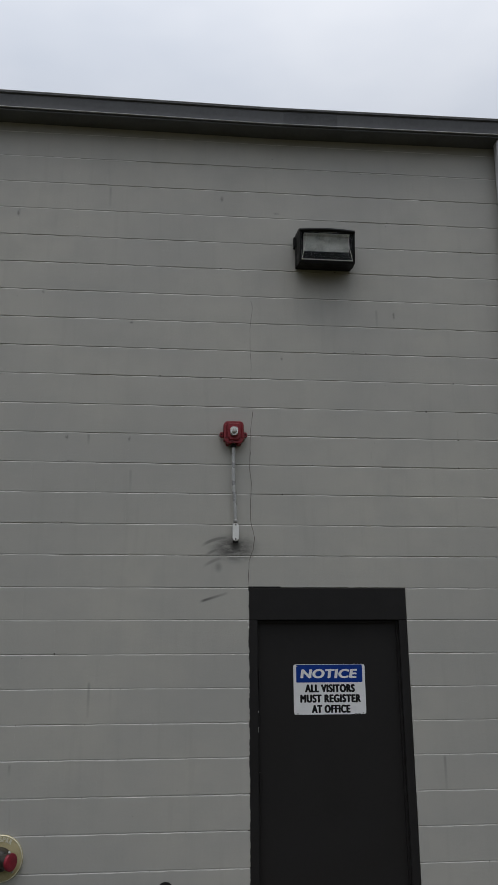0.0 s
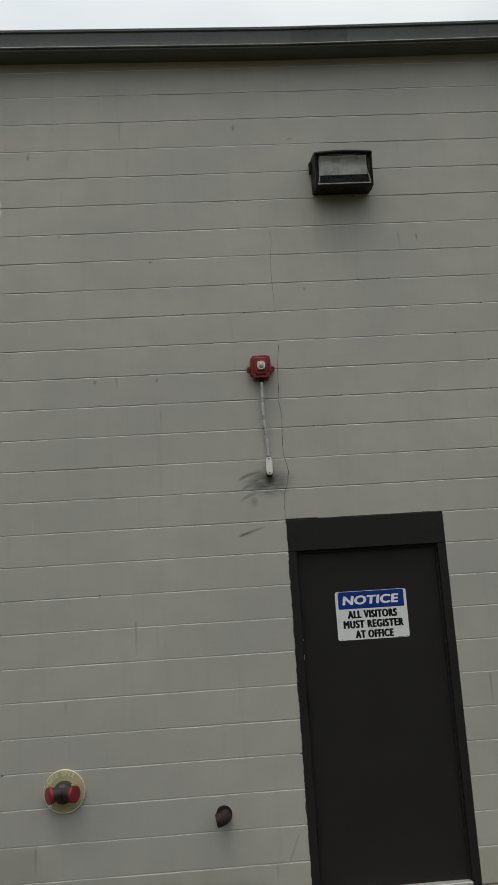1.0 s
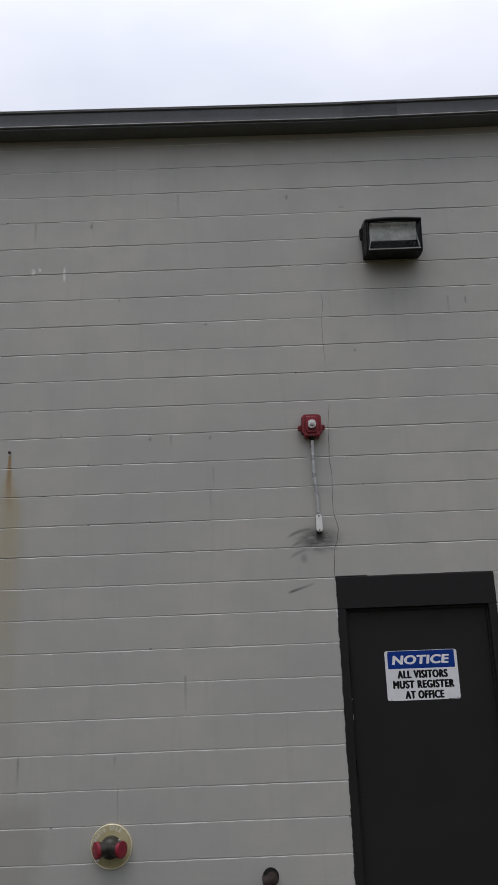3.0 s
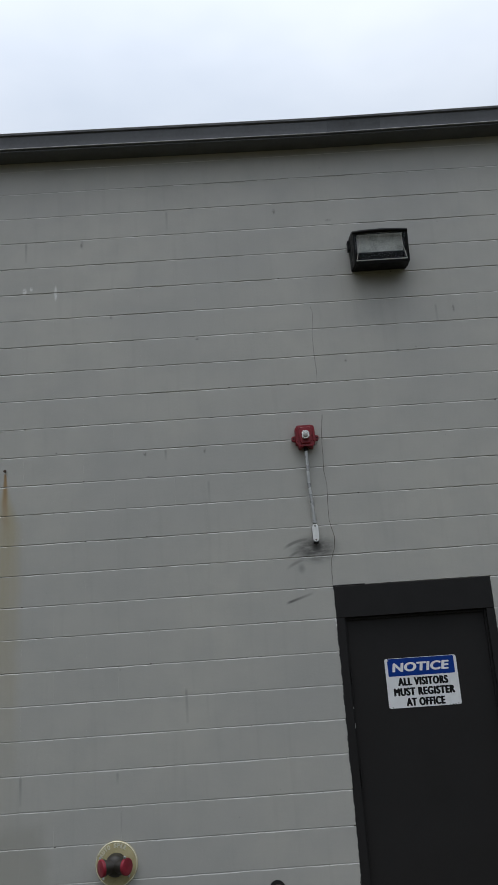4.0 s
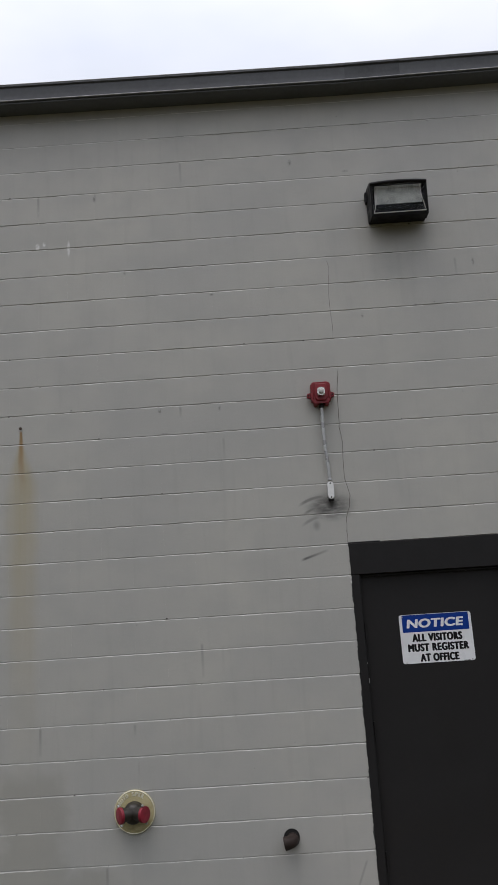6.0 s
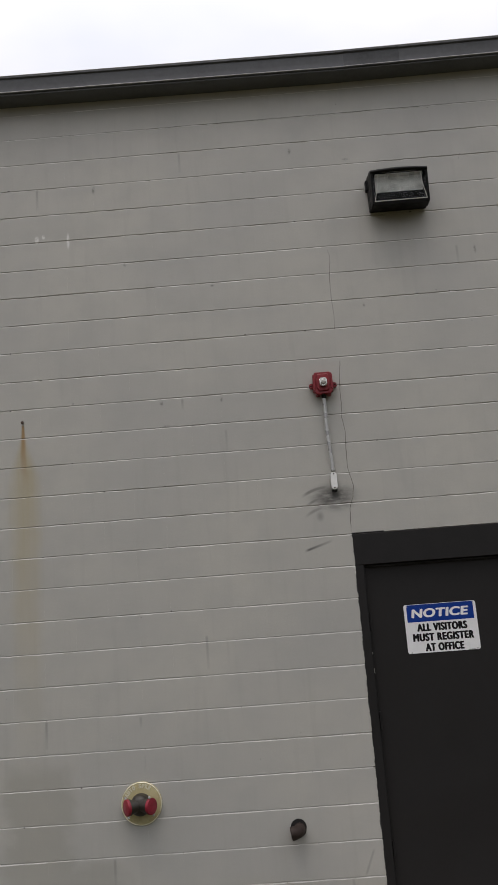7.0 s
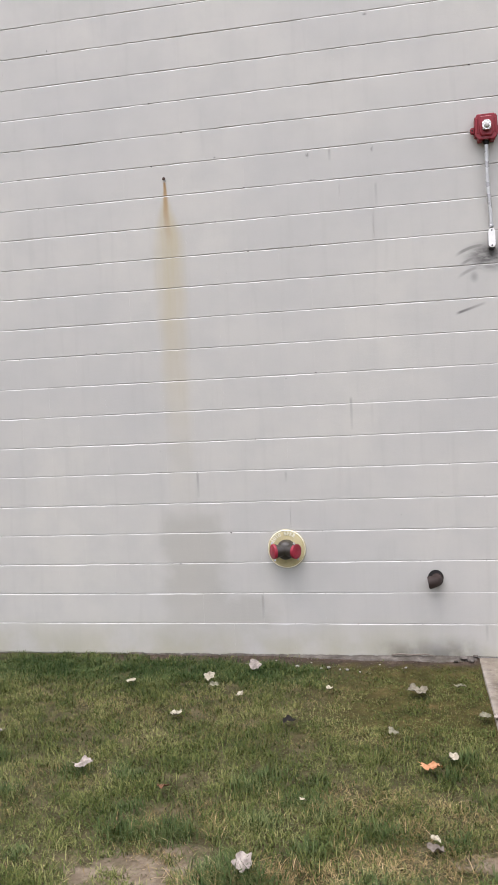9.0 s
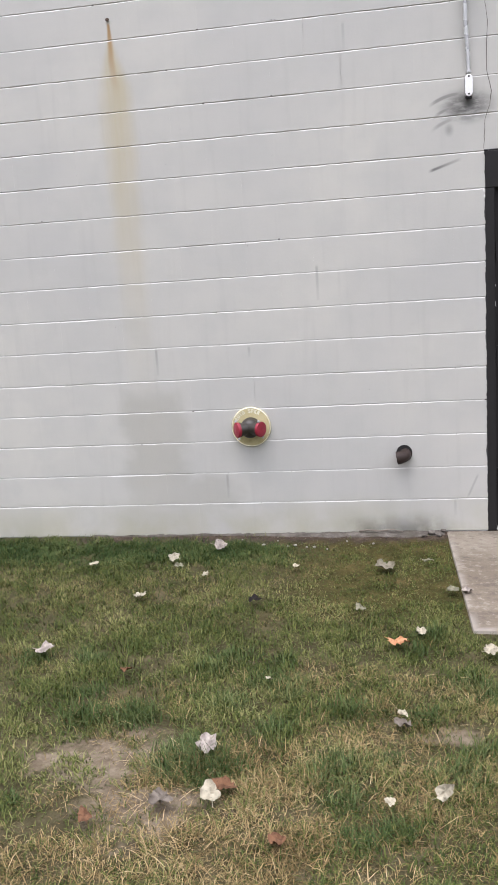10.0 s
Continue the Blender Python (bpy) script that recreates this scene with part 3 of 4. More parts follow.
# ---- eaves gutter and downspout ----
GUT = [(-0.035, 0.136), (-0.035, 0.0), (-0.148, 0.0), (-0.154, 0.002), (-0.155, 0.006), (-0.146, 0.0145), (-0.1455, 0.019), (-0.149, 0.060), (-0.154, 0.098),
       (-0.155, 0.112), (-0.163, 0.115), (-0.166, 0.119), (-0.166, 0.131), (-0.160, 0.1375), (-0.147, 0.1375), (-0.143, 0.131), (-0.139, 0.012), (-0.043, 0.012), (-0.043, 0.136)]
SOFFIT = [(-0.001, -0.012), (-0.143, -0.012), (-0.143, -0.001), (-0.001, -0.001)]
gutter = base("eaves_gutter", 0.20, 0.0, 5.550, "dark grey metal eaves gutter and soffit along the wall top", "gutter")


def gutter_run(x0, z0, x1, z1, profile=GUT, out=0.0):
    bm = bmesh.new()
    a = [bm.verts.new((x0, y - out, z0 + z + (out if z > 0.06 else -out))) for y, z in profile]
    b = [bm.verts.new((x1, y - out, z1 + z + (out if z > 0.06 else -out))) for y, z in profile]
    for i in range(len(profile)):
        j = (i + 1) % len(profile)
        bm.faces.new((a[i], a[j], b[j], b[i]))
    bm.faces.new(a)
    bm.faces.new(list(reversed(b)))
    return bm


ENDS = ((LEFT - 0.2, 0.088, 0.0, 0.0), (0.0, 0.0, RIGHT - 0.2, 0.064))
for run in ENDS:
    smooth_by_angle(part("gutter_length", gutter_run(*run), GUTTER_PAINT, gutter), 30)
    part("soffit", gutter_run(*run, profile=SOFFIT), SOFFIT_PAINT, gutter, "dark flat soffit board under the eaves")
# lip and rim get a pale colour in place of sky light on them
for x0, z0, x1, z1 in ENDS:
    for y, z, r, label in ((-0.1535, 0.0075, 0.0042, "pale lip along the gutter's foot with a painted highlight"), (-0.1635, 0.1335, 0.0048, "pale rolled rim of the gutter with a painted highlight")):
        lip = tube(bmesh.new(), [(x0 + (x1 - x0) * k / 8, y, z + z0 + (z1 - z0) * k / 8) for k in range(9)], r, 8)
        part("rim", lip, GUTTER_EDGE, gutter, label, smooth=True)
smooth_by_angle(part("joint_sleeve", gutter_run(0.06, 0.0006, 0.46, 0.0040, out=0.0012), SLEEVE_PAINT, gutter, "dark overlapping sleeve where two gutter lengths meet"), 30)

spout = base("downspout", 1.922, -0.088, 0.0, "pale grey square metal downspout hanging from the gutter", "downspout")
bm = bmesh.new()
box(bm, -0.046, 0.046, -0.038, 0.038, 0.16, 5.552, 0.008, 2)
for v in bm.verts:
    v.co += Vector((-0.080, 0.034, 0.0)) * ((5.552 - v.co.z) / 5.4)
smooth_by_angle(part("pipe", bm, SPOUT_PAINT, spout), 40)
bm = bmesh.new()
box(bm, -0.124, -0.036, -0.146, 0.068, 0.03, 0.165, 0.012, 2)
part("shoe", bm, SPOUT_PAINT, spout)

# ---- wall lamp ----
lamp = base("wall_lamp", 0.545, 0.0, 4.58, "black box wall lamp with a slanted ribbed glass front", "lamp")


def side_profile(bm, outline, x0, x1, taper=0.0):
    """An outline in (y, z) drawn across from x0 to x1, narrower towards -y."""
    def at(x, y, z):
        return bm.verts.new((x * (1 + taper * y), y, z))
    a = [at(x0, y, z) for y, z in outline]
    b = [at(x1, y, z) for y, z in outline]
    bm.faces.new(a)
    bm.faces.new(list(reversed(b)))
    for i in range(len(outline)):
        j = (i + 1) % len(outline)
        bm.faces.new((a[j], a[i], b[i], b[j]))
    return bm


part("back_box", boxed(-0.200, 0.200, -0.075, -0.001, -0.105, 0.148, 0.008, 2), LAMP_BLACK, lamp)
bm = side_profile(bmesh.new(), [(-0.070, 0.150), (-0.150, 0.140), (-0.195, 0.122), (-0.213, 0.108), (-0.216, 0.098), (-0.206, 0.090), (-0.070, 0.100)], -0.200, 0.200, 0.10)
bmesh.ops.bisect_plane(bm, geom=bm.verts[:] + bm.edges[:] + bm.faces[:], plane_co=(0, 0, 0), plane_no=(1, 0, 0))
for cut in (-0.13, -0.065, 0.065, 0.13):
    bmesh.ops.bisect_plane(bm, geom=bm.verts[:] + bm.edges[:] + bm.faces[:], plane_co=(cut, 0, 0), plane_no=(1, 0, 0))
bmesh.ops.bevel(bm, geom=[e for e in bm.edges if e.calc_face_angle(0) > 0.2], offset=0.004, segments=2, profile=0.5, affect="EDGES")
for v in bm.verts:
    v.co.z -= 0.012 * (v.co.x / 0.2) ** 2 - 0.005
smooth_by_angle(part("hood", bm, LAMP_BLACK, lamp))
for s in (-1, 1):
    bm = side_profile(bmesh.new(), [(-0.070, 0.130), (-0.206, 0.108), (-0.172, -0.125), (-0.070, -0.118)], min(s * 0.199, s * 0.186), max(s * 0.199, s * 0.186), 0.10)
    part("cheek", bm, LAMP_BLACK, lamp)
    part("ear", boxed(min(s * 0.198, s * 0.214), max(s * 0.198, s * 0.214), -0.055, -0.012, 0.045, 0.125, 0.004), LAMP_BLACK, lamp)
bm = side_profile(bmesh.new(), [(-0.070, -0.096), (-0.172, -0.109), (-0.166, -0.130), (-0.060, -0.122)], -0.186, 0.186, 0.10)
part("lower_lip", bm, LAMP_BLACK, lamp)
bm = side_profile(bmesh.new(), [(-0.1735, -0.111), (-0.176, -0.106), (-0.170, -0.104), (-0.168, -0.111)], -0.184, 0.184, 0.10)
part("lip_edge", bm, WHITE_COVER, lamp, "bright worn metal edge under the glass")
bm = side_profile(bmesh.new(), [(-0.196, 0.092), (-0.170, -0.106), (-0.164, -0.106), (-0.190, 0.092)], -0.184, 0.184, 0.10)
glass = part("glass", bm, GLASS, lamp, "dusty ribbed clear glass")
glass.visible_shadow = False
bm = side_profile(bmesh.new(), [(-0.184, 0.088), (-0.150, 0.084), (-0.136, -0.028), (-0.142, -0.028), (-0.156, 0.078), (-0.184, 0.082)], -0.165, 0.165, 0.10)
part("reflector", bm, REFLECTOR, lamp, "dull aluminium reflector")

# thin pale tubes added for the reflections along the glass sides
for s in (-1, 1):
    bm = tube(bmesh.new(), [(s * 0.146, -0.190, 0.084), (s * 0.156, -0.184, -0.010), (s * 0.178, -0.1735, -0.104)], 0.0022, 8)
    part("glass_edge", bm, REFLECTOR, lamp, "pale tube painted as a reflection along the glass side")

# ---- fire alarm sounder with its conduit ----
SILVER = plain("strobe_silver", (0.80, 0.79, 0.74), 0.22, 0.85, wear=0.7, scale=70, relief=0.6, dirt=(0.30, 0.29, 0.27))
STROBE_GLASS = plain("strobe_lens", (0.42, 0.40, 0.37), 0.12, 0.0, wear=0.5, scale=60, dirt=(0.5, 0.49, 0.46))
alarm = base("alarm_sounder", -0.100, 0.0, 3.243, "red enamelled fire alarm sounder with a clear strobe", "alarm")
outline = [(-0.046, 0.078), (-0.026, 0.078), (-0.021, 0.068), (0.021, 0.068), (0.026, 0.078), (0.046, 0.078), (0.051, 0.064), (0.066, 0.060), (0.066, -0.046), (0.052, -0.052), (0.048, -0.077),
           (0.026, -0.077), (0.020, -0.066), (-0.020, -0.066), (-0.026, -0.077), (-0.048, -0.077), (-0.052, -0.052), (-0.066, -0.046), (-0.066, 0.060), (-0.051, 0.064)]
bm = prism(bmesh.new(), outline, 0.070, Matrix.Translation((0, -0.071, 0)), bevel=0.007)
part("housing", bm, RED, alarm)
bm = prism(bmesh.new(), [(-0.036, 0.062), (0.036, 0.062), (0.041, 0.030), (0.041, -0.034), (0.030, -0.056), (-0.030, -0.056), (-0.041, -0.034), (-0.041, 0.030)], 0.011, Matrix.Translation((0, -0.081, 0)), bevel=0.006)
part("front_panel", bm, RED, alarm, "raised red centre panel")
for s in (-1, 1):
    part("side_rib", boxed(min(s * 0.049, s * 0.059), max(s * 0.049, s * 0.059), -0.0765, -0.070, -0.040, 0.052, 0.003), RED, alarm)
    ear = part("ear", prism(bmesh.new(), [(0.0, 0.019), (s * 0.018, 0.017), (s * 0.026, 0.008), (s * 0.026, -0.008), (s * 0.018, -0.017), (0.0, -0.019)], 0.026, Matrix.Translation((s * 0.066, -0.040, -0.008)), bevel=0.003), RED, alarm)
    part("ear_screw", lathe([(0, 0.0055), (0.002, 0.005), (0.003, 0.003)], (s * 0.080, -0.040, -0.008), (0, -1, 0), 12), PIPE, ear)
strobe = part("strobe", prism(bmesh.new(), rounded(0.050, 0.056, 0.014), 0.022, Matrix.Translation((0.0, -0.107, 0.0)), bevel=0.007), SILVER, alarm, "silvery faceted strobe lens")
smooth_by_angle(part("strobe_dome", lathe([(0, 0.017), (0.006, 0.016), (0.012, 0.011), (0.014, 0.003)], (0.0, -0.106, -0.004), (0, -1, 0), 16), STROBE_GLASS, strobe, "small domed clear lens"))
part("strobe_tube", tube(bmesh.new(), [(-0.013, -0.1085, -0.010), (-0.009, -0.110, 0.007), (0.009, -0.110, 0.007), (0.013, -0.1085, -0.010)], 0.0032, 8), PIPE, strobe, "dark flash tube")
for k in (-1, 1):
    part("strobe_reflector", lathe([(0, 0.008), (0.003, 0.006), (0.001, 0.001)], (k * 0.012, -0.1065, 0.018), (0, -1, 0), 12), WHITE_COVER, strobe, "bright reflector dish")

conduit = base("conduit", -0.100, 0.0, 2.66, "thin galvanised conduit pipe running down the wall", "conduit")
pts = [(0.000, -0.034, 0.515), (0.000, -0.034, 0.42), (-0.002, -0.034, 0.33), (0.000, -0.033, 0.24), (0.006, -0.032, 0.15), (0.011, -0.031, 0.07), (0.013, -0.031, -0.005)]
smooth_by_angle(part("tube", tube(bmesh.new(), pts, 0.0112, 14), GALVANISED, conduit))
part("upper_fitting", lathe([(0, 0.012), (0.005, 0.017), (0.018, 0.017), (0.024, 0.013)], (0.0, -0.034, 0.486), (0, 0, 1), 14), PIPE, conduit, "dark threaded fitting")
part("lower_fitting", lathe([(0, 0.012), (0.004, 0.0145), (0.014, 0.0145), (0.018, 0.011)], (0.013, -0.031, -0.012), (0, 0, 1), 14), STEEL, conduit)

body = base("junction_fitting", -0.087, 0.0, 2.585, "small conduit junction fitting with a pale oval cover", "junction box")
part("casting", prism(bmesh.new(), rounded(0.042, 0.118, 0.020), 0.040, Matrix.Translation((0, -0.041, 0)), bevel=0.004), STEEL, body)
cover = part("cover", prism(bmesh.new(), rounded(0.040, 0.114, 0.0195), 0.004, Matrix.Translation((0, -0.046, 0)), bevel=0.0015), WHITE_COVER, body, "white oval cover plate")
for z in (-0.046, 0.046):
    part("screw", lathe([(0, 0.005), (0.0015, 0.0045), (0.002, 0.002)], (0, -0.046, z), (0, -1, 0), 10), PIPE, cover)
part("hub", lathe([(0, 0.018), (0.012, 0.018), (0.014, 0.014)], (0, -0.022, -0.055), (0, 0, -1), 14), PIPE, body, "dark threaded lower hub")

# ---- fire brigade inlet ----
inlet = base("sprinkler_inlet", -1.435, 0.0, 0.700, "brass wall plate with two red capped hose inlets", "hydrant")
smooth_by_angle(part("plate", lathe([(0.0, 0.126), (0.006, 0.126), (0.011, 0.121), (0.011, 0.117), (0.013, 0.108), (0.016, 0.060), (0.016, 0.02)], (0, -0.001, 0), (0, -1, 0), 48), BRASS, inlet))
smooth_by_angle(part("plate_rim", tube(bmesh.new(), [(0.121 * math.cos(2 * math.pi * k / 48), -0.011, 0.121 * math.sin(2 * math.pi * k / 48)) for k in range(49)], 0.0032, 8), BRASS_RIM, inlet))
for k, ch in enumerate("AUTO SPKR"):
    if ch == " ":
        continue
    a = radians(149 - k * 11.2)
    holder = lettering(ch, -0.0088, 0.0088, -0.0125, 0.0125, 0.0, BRASS_RIM, inlet, "raised_letter", bold=0.085, depth=0.003)
    holder.matrix_local = Matrix.Translation((0.1025 * math.cos(a), -0.0140, 0.1025 * math.sin(a))) @ Matrix.Rotation(-(a - math.pi / 2), 4, "Y")
smooth_by_angle(part("neck", lathe([(0, 0.064), (0.02, 0.062), (0.050, 0.061), (0.066, 0.053), (0.080, 0.034), (0.086, 0.004)], (0.0, -0.012, 0.0), (0, -1, 0), 28), BRONZE, inlet, "dark bronze inlet body"))
for s, turn in ((-1, 57), (1, 58)):
    d = Vector((s * math.sin(radians(turn)), -math.cos(radians(turn)), -0.02)).normalized()
    start = Vector((s * 0.012, -0.060, 0.000))
    branch = smooth_by_angle(part("branch", lathe([(0, 0.040), (0.05, 0.040), (0.052, 0.046), (0.066, 0.046), (0.067, 0.03)], start, d, 24), BRONZE, inlet))
    cap = smooth_by_angle(part("cap", lathe([(0.004, 0.044), (0.007, 0.047), (0.020, 0.048), (0.024, 0.046), (0.026, 0.041), (0.0245, 0.034), (0.0245, 0.002)], start + d * 0.055, d, 28), RED_CAP, inlet, "faded red plastic hose cap"))
    side = d.cross(Vector((0, 0, 1))).normalized()
    for k in (-1, 1):
        p = start + d * 0.072 + (Vector((0, 0, 1)) - d * d.z).normalized() * 0.047 * k + side * 0.016 * k
        part("pin_lug", lathe([(0, 0.0075), (0.010, 0.007), (0.013, 0.004)], p, (p - start - d * 0.072), 10), STEEL, cap, "small bright worn pin lug")

# ---- drain elbow ----
elbow = base("drain_elbow", -0.492, 0.0, 0.492, "rusty brown iron drain elbow in a dark wall hole", "pipe")
pts = [(0.0, 0.02, 0.0), (0.0, -0.018, 0.0)]
for k in range(1, 9):
    a = radians(90 * k / 8)
    pts.append((-0.036 * (1 - math.cos(a)), -0.018 - 0.046 * math.sin(a), -0.006 * (1 - math.cos(a))))
pts.append((-0.050, -0.064, -0.0085))
smooth_by_angle(part("bend", tube(bmesh.new(), pts, [0.037] * 8 + [0.039, 0.039, 0.039], 24), RUSTY_IRON, elbow))
smooth_by_angle(part("collar", lathe([(0, 0.039), (0.010, 0.040), (0.014, 0.037)], (0.002, -0.001, 0.0), (0, -1, 0), 28), RUSTY_IRON, elbow))
mouth = Vector((-0.0505, -0.064, -0.0087))
smooth_by_angle(part("outlet_bore", lathe([(0, 0.031), (0.0012, 0.031), (0.0014, 0.004)], mouth, (-1, 0, -0.17), 24), PIPE_BORE, elbow, "dark disc for the shade inside the elbow's open end"))

smooth_by_angle(part("sleeve", lathe([(0, 0.048), (0.003, 0.048), (0.004, 0.044), (0.0015, 0.043), (0.0015, 0.002)], (-0.003, -0.0005, 0.013), (0, -1, 0), 28), PIPE_BORE, elbow, "dark disc for the shade in the hole round the pipe"))

# ---- broken footing, mortar crumbs and a twig at the foot of the wall ----
def footing_concrete():
    n = Nodes("footing_concrete", 0.9)
    c = n.ramp(n.noise(14, 6, rough=0.7), (0.3, (0.044, 0.036, 0.028)), (0.5, (0.090, 0.078, 0.065)), (0.72, (0.165, 0.148, 0.126)))
    c = n.mix(n.m("MULTIPLY", n.step(n.noise(5, 4), 0.45, 0.65), 0.7), c, (0.050, 0.043, 0.026))
    n.bump(n.m("ADD", n.noise(90, 4), n.noise(24, 4)), 0.8, 0.006)
    return n.done(c)


FOOTING = footing_concrete()
bm = bmesh.new()
rows = []
for i in range(161):
    x = -2.55 + 2.285 * i / 160
    wide = 0.018 + 0.105 * max(0.0, min(1.0, (x + 1.55) / 0.6)) * (0.75 + 0.6 * noise.noise((x * 5, 1.0, 0.0))) + 0.012 * noise.noise((x * 19, 2.0, 0.0))
    top = 0.004 + 0.012 * noise.noise((x * 7, 4.0, 0.0)) + 0.005 * noise.noise((x * 31, 5.0, 0.0))
    wide = max(wide, 0.008)
    rows.append([bm.verts.new(q) for q in ((x, -0.001, top), (x, -0.45 * wide, top + 0.006 * noise.noise((x * 26, 6.0, 0.0))), (x, -0.88 * wide, top - 0.007), (x, -wide, top - 0.02), (x, -wide, -0.07), (x, -0.001, -0.07))])
for p, q in zip(rows, rows[1:]):
    for k in range(6):
        bm.faces.new((p[k], p[(k + 1) % 6], q[(k + 1) % 6], q[k]))
bm.faces.new(rows[0])
bm.faces.new(list(reversed(rows[-1])))
tagged(smooth_by_angle(part("footing", bm, FOOTING), 50), "rough grey concrete footing edge under the painted wall", "footing", kind="structure")
for x, y, r, seed in ((-0.345, -0.060, 0.022, 1), (-0.30, -0.100, 0.015, 2), (-0.395, -0.095, 0.013, 3), (-0.270, -0.030, 0.016, 4), (-0.62, -0.115, 0.010, 5)):
    bm = bmesh.new()
    bmesh.ops.create_icosphere(bm, subdivisions=2, radius=r)
    for v in bm.verts:
        v.co *= 1 + 0.45 * noise.noise(v.co * 34 + Vector((seed * 3.0, 0, 0)))
        v.co.z *= 0.55
    ob = part("mortar_lump", bm, FOOTING)
    tagged(ob, "broken grey lump of mortar beside the concrete slab", "rubble", "mortar lumps by the slab")
    ob.location = (x, y, 0.012 if y > -0.07 else 0.004)
TWIG = plain("bleached_twig", (0.17, 0.145, 0.115), 0.8, wear=0.5, scale=50)
twig = part("twig", tube(bmesh.new(), [(-0.79, -0.034, 0.016), (-0.74, -0.028, 0.022), (-0.66, -0.036, 0.019), (-0.58, -0.029, 0.022), (-0.52, -0.041, 0.014)], [0.005, 0.0055, 0.005, 0.0042, 0.003], 8), TWIG, smooth=True)
tagged(twig, "short bleached twig lying along the wall's foot", "twig")

# ---- nail ----
nail = base("nail", -2.134, 0.0, 3.146, "rusty nail head sticking out of the painted wall", "nail")
part("shank", lathe([(-0.01, 0.004), (0.014, 0.004)], (0, 0, 0), (0, -1, 0.1), 8), RUST, nail)
part("head", lathe([(0, 0.006), (0.002, 0.011), (0.006, 0.010), (0.008, 0.004)], (0, -0.012, 0.002), (0, -1, 0.1), 12), RUST, nail)


# ---- fallen leaves and scraps on the lawn ----
LEAF_LOOKS = {
    "pale": (leaf_surface("pale_leaf", (0.356, 0.328, 0.250), (0.200, 0.181, 0.131)), "pale grey curled fallen leaf lying on the grass"),
    "white": (leaf_surface("white_leaf", (0.37, 0.335, 0.25), (0.22, 0.195, 0.14)), "bleached white fallen leaf lying on the grass"),
    "lilac": (leaf_surface("lilac_leaf", (0.338, 0.297, 0.256), (0.175, 0.150, 0.131)), "greyish lilac crumpled fallen leaf on the grass"),
    "orange": (leaf_surface("orange_leaf", (0.45, 0.235, 0.125), (0.33, 0.155, 0.075)), "bright orange fallen leaf lying on the grass"),
    "brown": (leaf_surface("brown_leaf", (0.15, 0.075, 0.040), (0.075, 0.038, 0.021)), "dry reddish brown fallen leaf among the grass"),
    "dark": (leaf_surface("dark_leaf", (0.016, 0.013, 0.011), (0.008, 0.007, 0.006)), "nearly black curled fallen leaf on the grass"),
    "grey": (leaf_surface("grey_leaf", (0.165, 0.140, 0.115), (0.085, 0.070, 0.055)), "crumpled grey brown fallen leaf on the grass"),
    "drab": (leaf_surface("drab_leaf", (0.225, 0.205, 0.155), (0.13, 0.115, 0.08)), "dull greyish fallen oak leaf lying on the grass"),
    "olive": (leaf_surface("olive_leaf", (0.20, 0.19, 0.135), (0.11, 0.105, 0.07)), "dull olive grey fallen leaf on the grass"),
}


def leaf_mesh(name, size, rng, curl, aspect):
    """A lobed leaf blade with a raised midrib, curled along its length, with a stalk."""
    bm = bmesh.new()
    n, rings = 30, 4
    lobes = rng.choice((3, 4, 5))
    rim = []
    for k in range(n):
        a = 2 * math.pi * k / n
        r = 0.5 * (0.80 + 0.10 * math.cos(lobes * a + 0.4) + 0.07 * math.cos((lobes + 3) * a) + rng.uniform(-0.07, 0.07))
        rim.append((r * math.cos(a), r * aspect * math.sin(a)))

    def lift(x, y):
        return (curl * (x * x * 0.9 + abs(y) * 0.30) + 0.20 * noise.noise((x * 4 + size * 90, y * 4, curl * 7)) + 0.09 * noise.noise((x * 11 + size * 50, y * 11, curl * 5))) * size
    mid = bm.verts.new((0, 0, lift(0, 0)))
    last = None
    for q in range(1, rings + 1):
        f = q / rings
        ring = [bm.verts.new((x * f * size, y * f * size, lift(x * f, y * f))) for x, y in rim]
        for k in range(n):
            j = (k + 1) % n
            bm.faces.new((mid, ring[k], ring[j]) if last is None else (last[k], ring[k], ring[j], last[j]))
        last = ring
    tube(bm, [(-0.30 * size, 0, lift(-0.3, 0)), (-0.5 * size, 0.02 * size, lift(-0.4, 0)), (-0.62 * size, 0.06 * size, lift(-0.4, 0) + 0.03 * size)], [0.014 * size, 0.012 * size, 0.009 * size], 5)
    return bm


